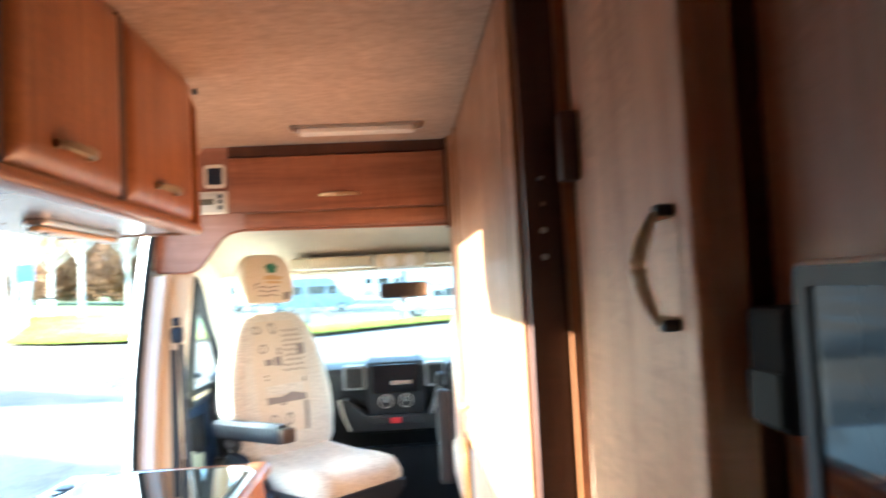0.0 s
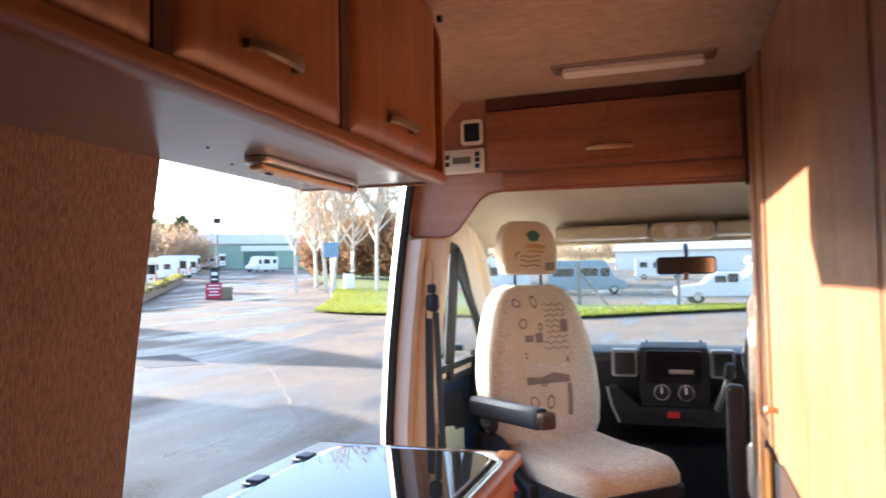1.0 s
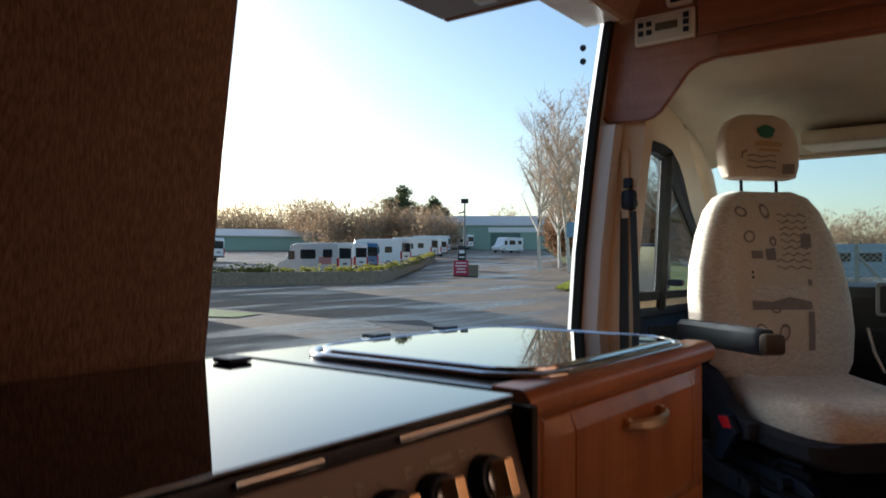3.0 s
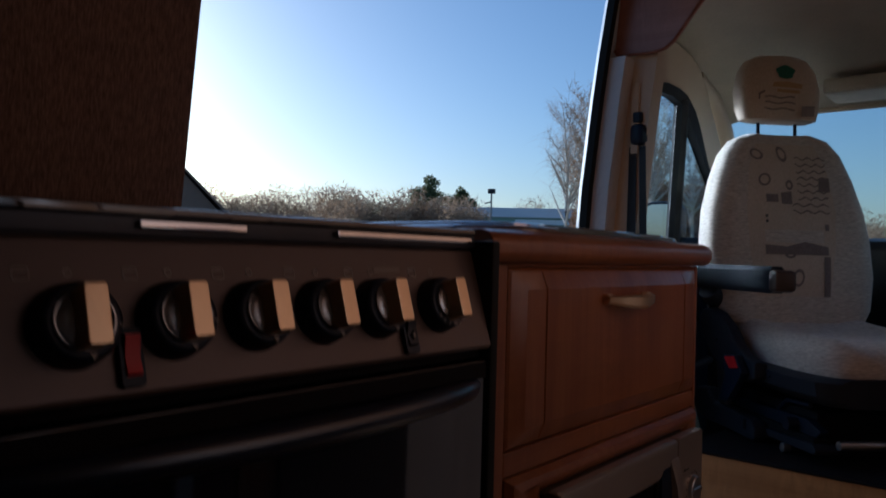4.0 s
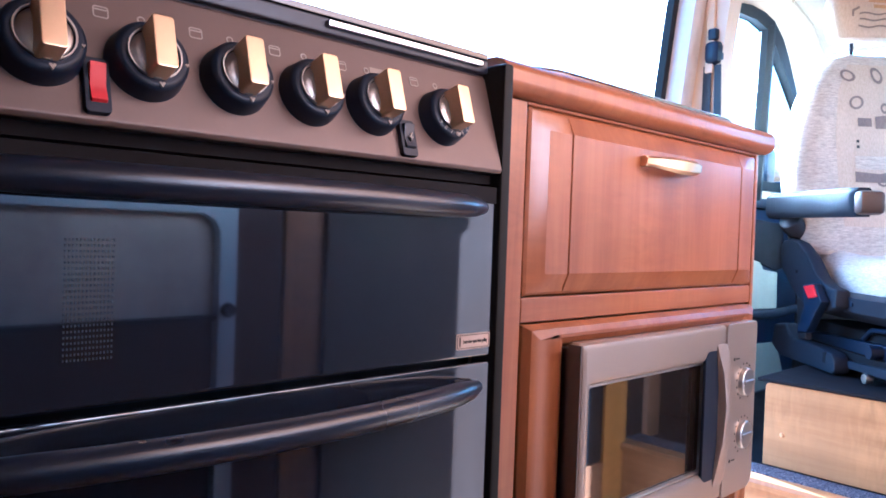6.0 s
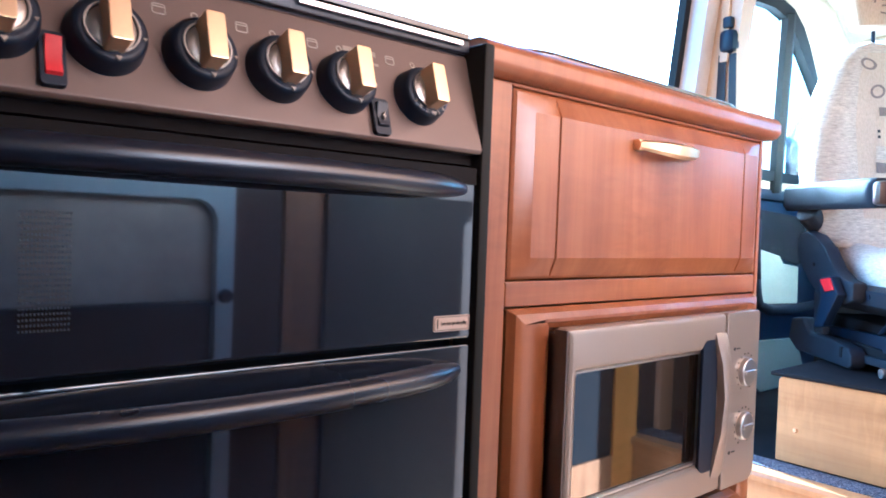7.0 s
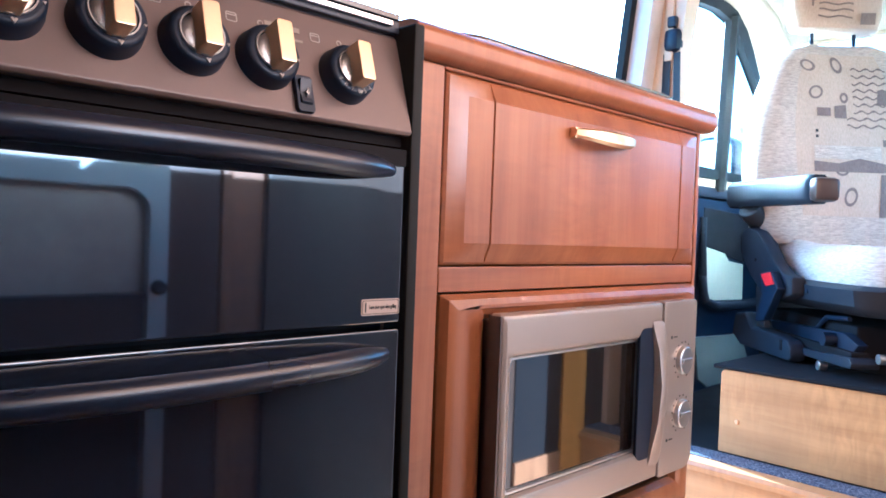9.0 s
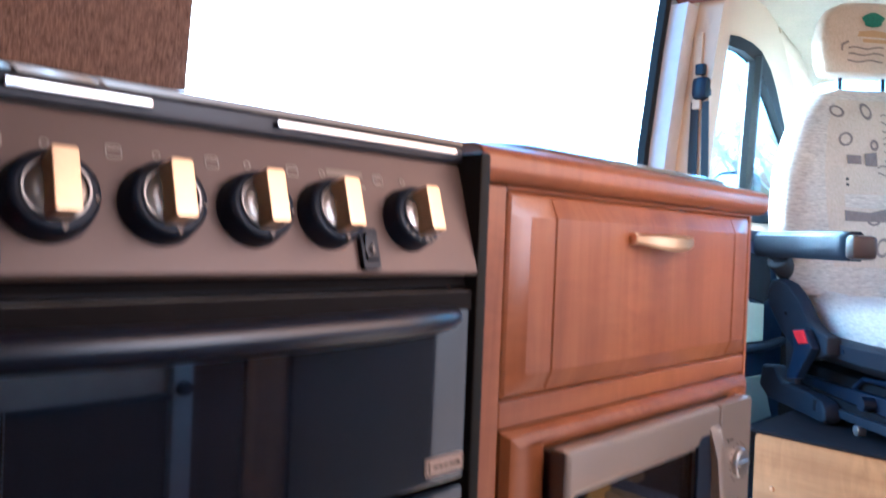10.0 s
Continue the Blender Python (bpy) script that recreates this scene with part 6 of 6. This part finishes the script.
for k, w in enumerate((0.42, 0.46, 0.32, 0.40)):
    part("lettering_bar", box(-w, w, -0.315, -0.30, 1.04 - k * 0.24, 1.12 - k * 0.24), VANWHITE, en)
part("upper_board", box(-0.28, 0.38, -0.15, -0.05, 1.28, 2.45, 0.02), GREYPL, en, "dark upper board")
part("upper_mark", box(-0.16, 0.26, -0.17, -0.15, 1.85, 2.1), VANWHITE, en)
part("lower_mark", box(-0.16, 0.26, -0.17, -0.15, 1.5, 1.6), VANWHITE, en)
po = thing("camera_pole", (-34.0, 46.8, gz(-34, 46.8)), "tall grey pole with a camera head", "pole", "", "", 36)
part("mast", cyl((0, 0, 0), (0, 0, 5.95), 0.09, 0.07, 12), KERB, po)
part("head", box(-0.32, 0.32, -0.2, 0.2, 5.92, 6.3, 0.05), GREYPL, po)
part("bracket", tube([(-0.5, 0, 5.1), (0, 0, 5.25)], 0.05, 8), GREYPL, po)
sg = thing("road_sign", (-24.2, 47.0, gz(-24.2, 47)), "blue-grey square road sign on a post", "sign", "", "", 28)
part("post", cyl((0, 0, 0), (0, 0, 4.3), 0.06, None, 10), STEEL, sg)
part("plate", box(-0.55, 0.55, -0.1, -0.05, 3.1, 4.2), plain("sign_blue", (0.22, 0.33, 0.46), 0.5), sg)
for x, y in ((-44.0, 88.0), (-30.0, 62.0)):
    b_ = thing("utility_box", (x, y, gz(x, y)), "pale utility box on the grass", "box", "", "", 30)
    part("case", box(-0.5, 0.5, -0.4, 0.4, 0, 1.6, 0.04), VANWHITE, b_)
    part("cap", box(-0.55, 0.55, -0.45, 0.45, 1.6, 1.7), GREYPL, b_)

# chain-link fence beyond the verge
fence = thing("fence", (0, 37.0, gz(0, 37)), "chain-link fence on concrete posts with braces", "fence")
for k in range(11):
    x = -9.65 + k * 4.95
    y = 37.0 - x * 0.03
    g = gz(x, y)
    part("post", box(x - 0.09, x + 0.09, y - 0.09, y + 0.09, g, g + 2.35), KERB, fence)
    if k % 5 == 1:
        part("brace", tube([(x + 0.1, y, g + 1.75), (x + 1.5, y, g)], 0.085, 6), KERB, fence)
t = bmesh.new()
for k in range(200):
    x0 = -9.65 + k * 0.25
    for s_ in (1, -1):
        x1 = x0 + s_ * 2.0
        a, b = Vector((x0, 37 - x0 * 0.03, gz(x0, 37) + 0.1)), Vector((x1, 37 - x1 * 0.03, gz(x1, 37) + 2.1))
        o = Vector((0.008, 0, 0))
        t.faces.new([t.verts.new(p) for p in (a - o, a + o, b + o, b - o)])
tagged(part("wire_mesh", t, STEEL, fence), kind="stuff")


# ---- trees ----
def tree(name, loc, height, rnd, bark, twig, label, lean=0.0, limbs=9, fine=900, spread=0.28):
    g = gz(*loc)
    tr = thing(name, (loc[0], loc[1], g), label, "tree", "", "", rnd.uniform(0, 360))
    t, crown = bmesh.new(), bmesh.new()
    trunk = []
    k = 9
    wob = (rnd.uniform(0, 6), rnd.uniform(0, 6))
    for i in range(k + 1):
        f = i / k
        trunk.append(Vector((lean * height * f + 0.02 * height * math.sin(wob[0] + f * 5), 0.02 * height * math.sin(wob[1] + f * 4), height * 0.92 * f)))
    tube(trunk, [height * 0.0105 * (1 - 0.9 * i / k) + 0.01 for i in range(k + 1)], 7, t)
    ends = []
    for i in range(limbs):
        f = rnd.uniform(0.22, 0.9)
        p = trunk[int(f * k)].lerp(trunk[min(k, int(f * k) + 1)], (f * k) % 1)
        a = rnd.uniform(0, math.tau)
        ln = height * spread * (1.25 - f) * rnd.uniform(0.7, 1.2)
        d = Vector((math.cos(a), math.sin(a), rnd.uniform(0.7, 1.5))).normalized()
        q = [p, p + d * ln * 0.4, p + d * ln * 0.75 + Vector((0, 0, ln * 0.08)), p + d * ln + Vector((0, 0, ln * 0.12))]
        r0 = height * 0.0085 * (1.1 - f)
        tube(q, [r0, r0 * 0.7, r0 * 0.45, r0 * 0.2], 5, t)
        ends += [(q[1], ln), (q[2], ln), (q[3], ln), ((q[1] + q[2]) / 2, ln)]
    ends += [(trunk[-1], height * 0.12), (trunk[-2], height * 0.14)]
    for _ in range(fine):
        p, ln = rnd.choice(ends)
        d = Vector((rnd.gauss(0, 1), rnd.gauss(0, 1), rnd.gauss(0.5, 0.9))).normalized() * ln * rnd.uniform(0.2, 0.6)
        m_ = p + d * 0.55 + Vector((0, 0, ln * 0.04))
        e = p + d + Vector((0, 0, -abs(rnd.gauss(0, ln * 0.10))))
        o = d.orthogonal().normalized() * height * 0.0006
        crown.faces.new([crown.verts.new(v) for v in (p - o, p + o, m_ + o * 0.8, m_ - o * 0.8)])
        crown.faces.new([crown.verts.new(v) for v in (m_ - o * 0.8, m_ + o * 0.8, e)])
    part("trunk", t, bark, tr)
    part("crown", crown, twig, tr)
    return tr


rnd = random.Random(21)
for x, y, h, ln in ((-33.0, 57.5, 16, -0.05), (-31.2, 58.5, 18, 0.02), (-29.8, 59.5, 19, -0.03), (-36.0, 66.0, 17, -0.03), (-32.0, 67.0, 18, 0.0), (-41.0, 78.0, 16, 0.0), (-26.0, 60.0, 18, 0.0), (-22.0, 58.0, 15, 0.0)):
    tree("birch_tree", (x, y), h, rnd, BARK, TWIG, "bare birch tree with pale bark and russet twigs", ln, 34, 1700, 0.32)
for x, y, h in ((-60, 172, 15), (-48, 165, 13), (-105, 165, 13), (14, 150, 14), (-12, 150, 12), (34, 160, 14)):
    tree("bare_tree", (x, y), h, rnd, DARKBARK, HAZETWIG, "bare deciduous tree behind the yard", 0, 12, 900, 0.34)
# evergreen beside the workshop
for x, y, h in ((-106.0, 122.0, 14.5), (-99.0, 125.0, 11.5)):
    tr = thing("evergreen_tree", (x, y, gz(x, y)), "dark evergreen tree with an uneven crown", "tree", "", "", 0)
    part("trunk", cyl((0, 0, 0), (0, 0, h * 0.7), 0.3, 0.12, 8), DARKBARK, tr)
    t = bmesh.new()
    for k in range(54):
        a, q = rnd.uniform(0, math.tau), rnd.random()
        leaf_clump(t, (math.cos(a) * h * 0.27 * q, math.sin(a) * h * 0.27 * q, h * (0.30 + 0.62 * rnd.random() * (1.1 - 0.5 * q))), (h * 0.10,) * 3, 150, 0.24, rnd)
    part("crown", t, EVERGREEN, tr)
# far wood: domes of fine twigs along a belt, and a hedge before it
def twig_belt(name, spans, label, category, material):
    rs = np.random.RandomState(5)
    vs, fs = [], []
    for x, y, r, h, count in spans:
        g = gz(x, y)
        d = rs.normal(size=(count, 3))
        d /= np.linalg.norm(d, axis=1)[:, None]
        d *= rs.uniform(0, 1, (count, 1)) ** 0.45
        p = np.stack([x + d[:, 0] * r, y + d[:, 1] * r, g + h * (0.52 + 0.48 * d[:, 2])], 1)
        way = rs.normal(size=(count, 3)) * (0.7, 0.7, 0.5) + (0, 0, 0.8)
        way *= (rs.uniform(0.6, 1.7, count) / np.linalg.norm(way, axis=1))[:, None]
        side = np.cross(way, rs.normal(size=(count, 3)))
        side *= (rs.uniform(0.05, 0.13, count) / np.linalg.norm(side, axis=1))[:, None]
        k = len(vs) * 3
        vs.append(np.stack([p - side, p + side, p + way], 1).reshape(-1, 3))
    co = np.concatenate(vs)
    me = bpy.data.meshes.new(name)
    me.from_pydata(co.tolist(), [], np.arange(len(co)).reshape(-1, 3).tolist())
    me.materials.append(material)
    return tagged(new(name, me), label, category, "", "stuff")


belt = []
for k in range(150):
    az = radians(-25 + 118 * k / 150 + rnd.uniform(-0.4, 0.4))
    r = rnd.uniform(185, 250)
    h = rnd.choice((8, 10, 11, 13, 15))
    belt.append((-math.sin(az) * r, math.cos(az) * r, h * rnd.uniform(0.28, 0.42), h, 420))
for k in range(64):
    az = radians(37 + 30 * k / 64 + rnd.uniform(-0.3, 0.3))
    r = rnd.uniform(128, 150) if az < radians(49) else rnd.uniform(168, 190)
    h = rnd.choice((6, 7, 8, 9, 10)) * r / 130
    belt.append((-math.sin(az) * r, math.cos(az) * r, h * rnd.uniform(0.35, 0.5), h, 520))
twig_belt("far_wood", belt, "hazy belt of bare trees on the skyline", "trees", HAZETWIG)
hedge = []
for k in range(110):
    az = radians(-30 + 125 * k / 110)
    hedge.append((-math.sin(az) * 255, math.cos(az) * 255, 5.0, rnd.uniform(5.5, 8.0), 700))
twig_belt("far_hedge", hedge, "brown hedge along the skyline", "hedge", HAZETWIG)
beech = []
for k in range(34):
    f = k / 33
    beech.append((-47.0 + 24.0 * f + rnd.uniform(-1, 1), 86.0 - 10.0 * f + rnd.uniform(-1.5, 1.5), rnd.uniform(1.8, 2.8), rnd.uniform(6.5, 9.5), 1300))
twig_belt("beech_hedge", beech, "tall russet beech hedge behind the birches", "hedge", BEECH)
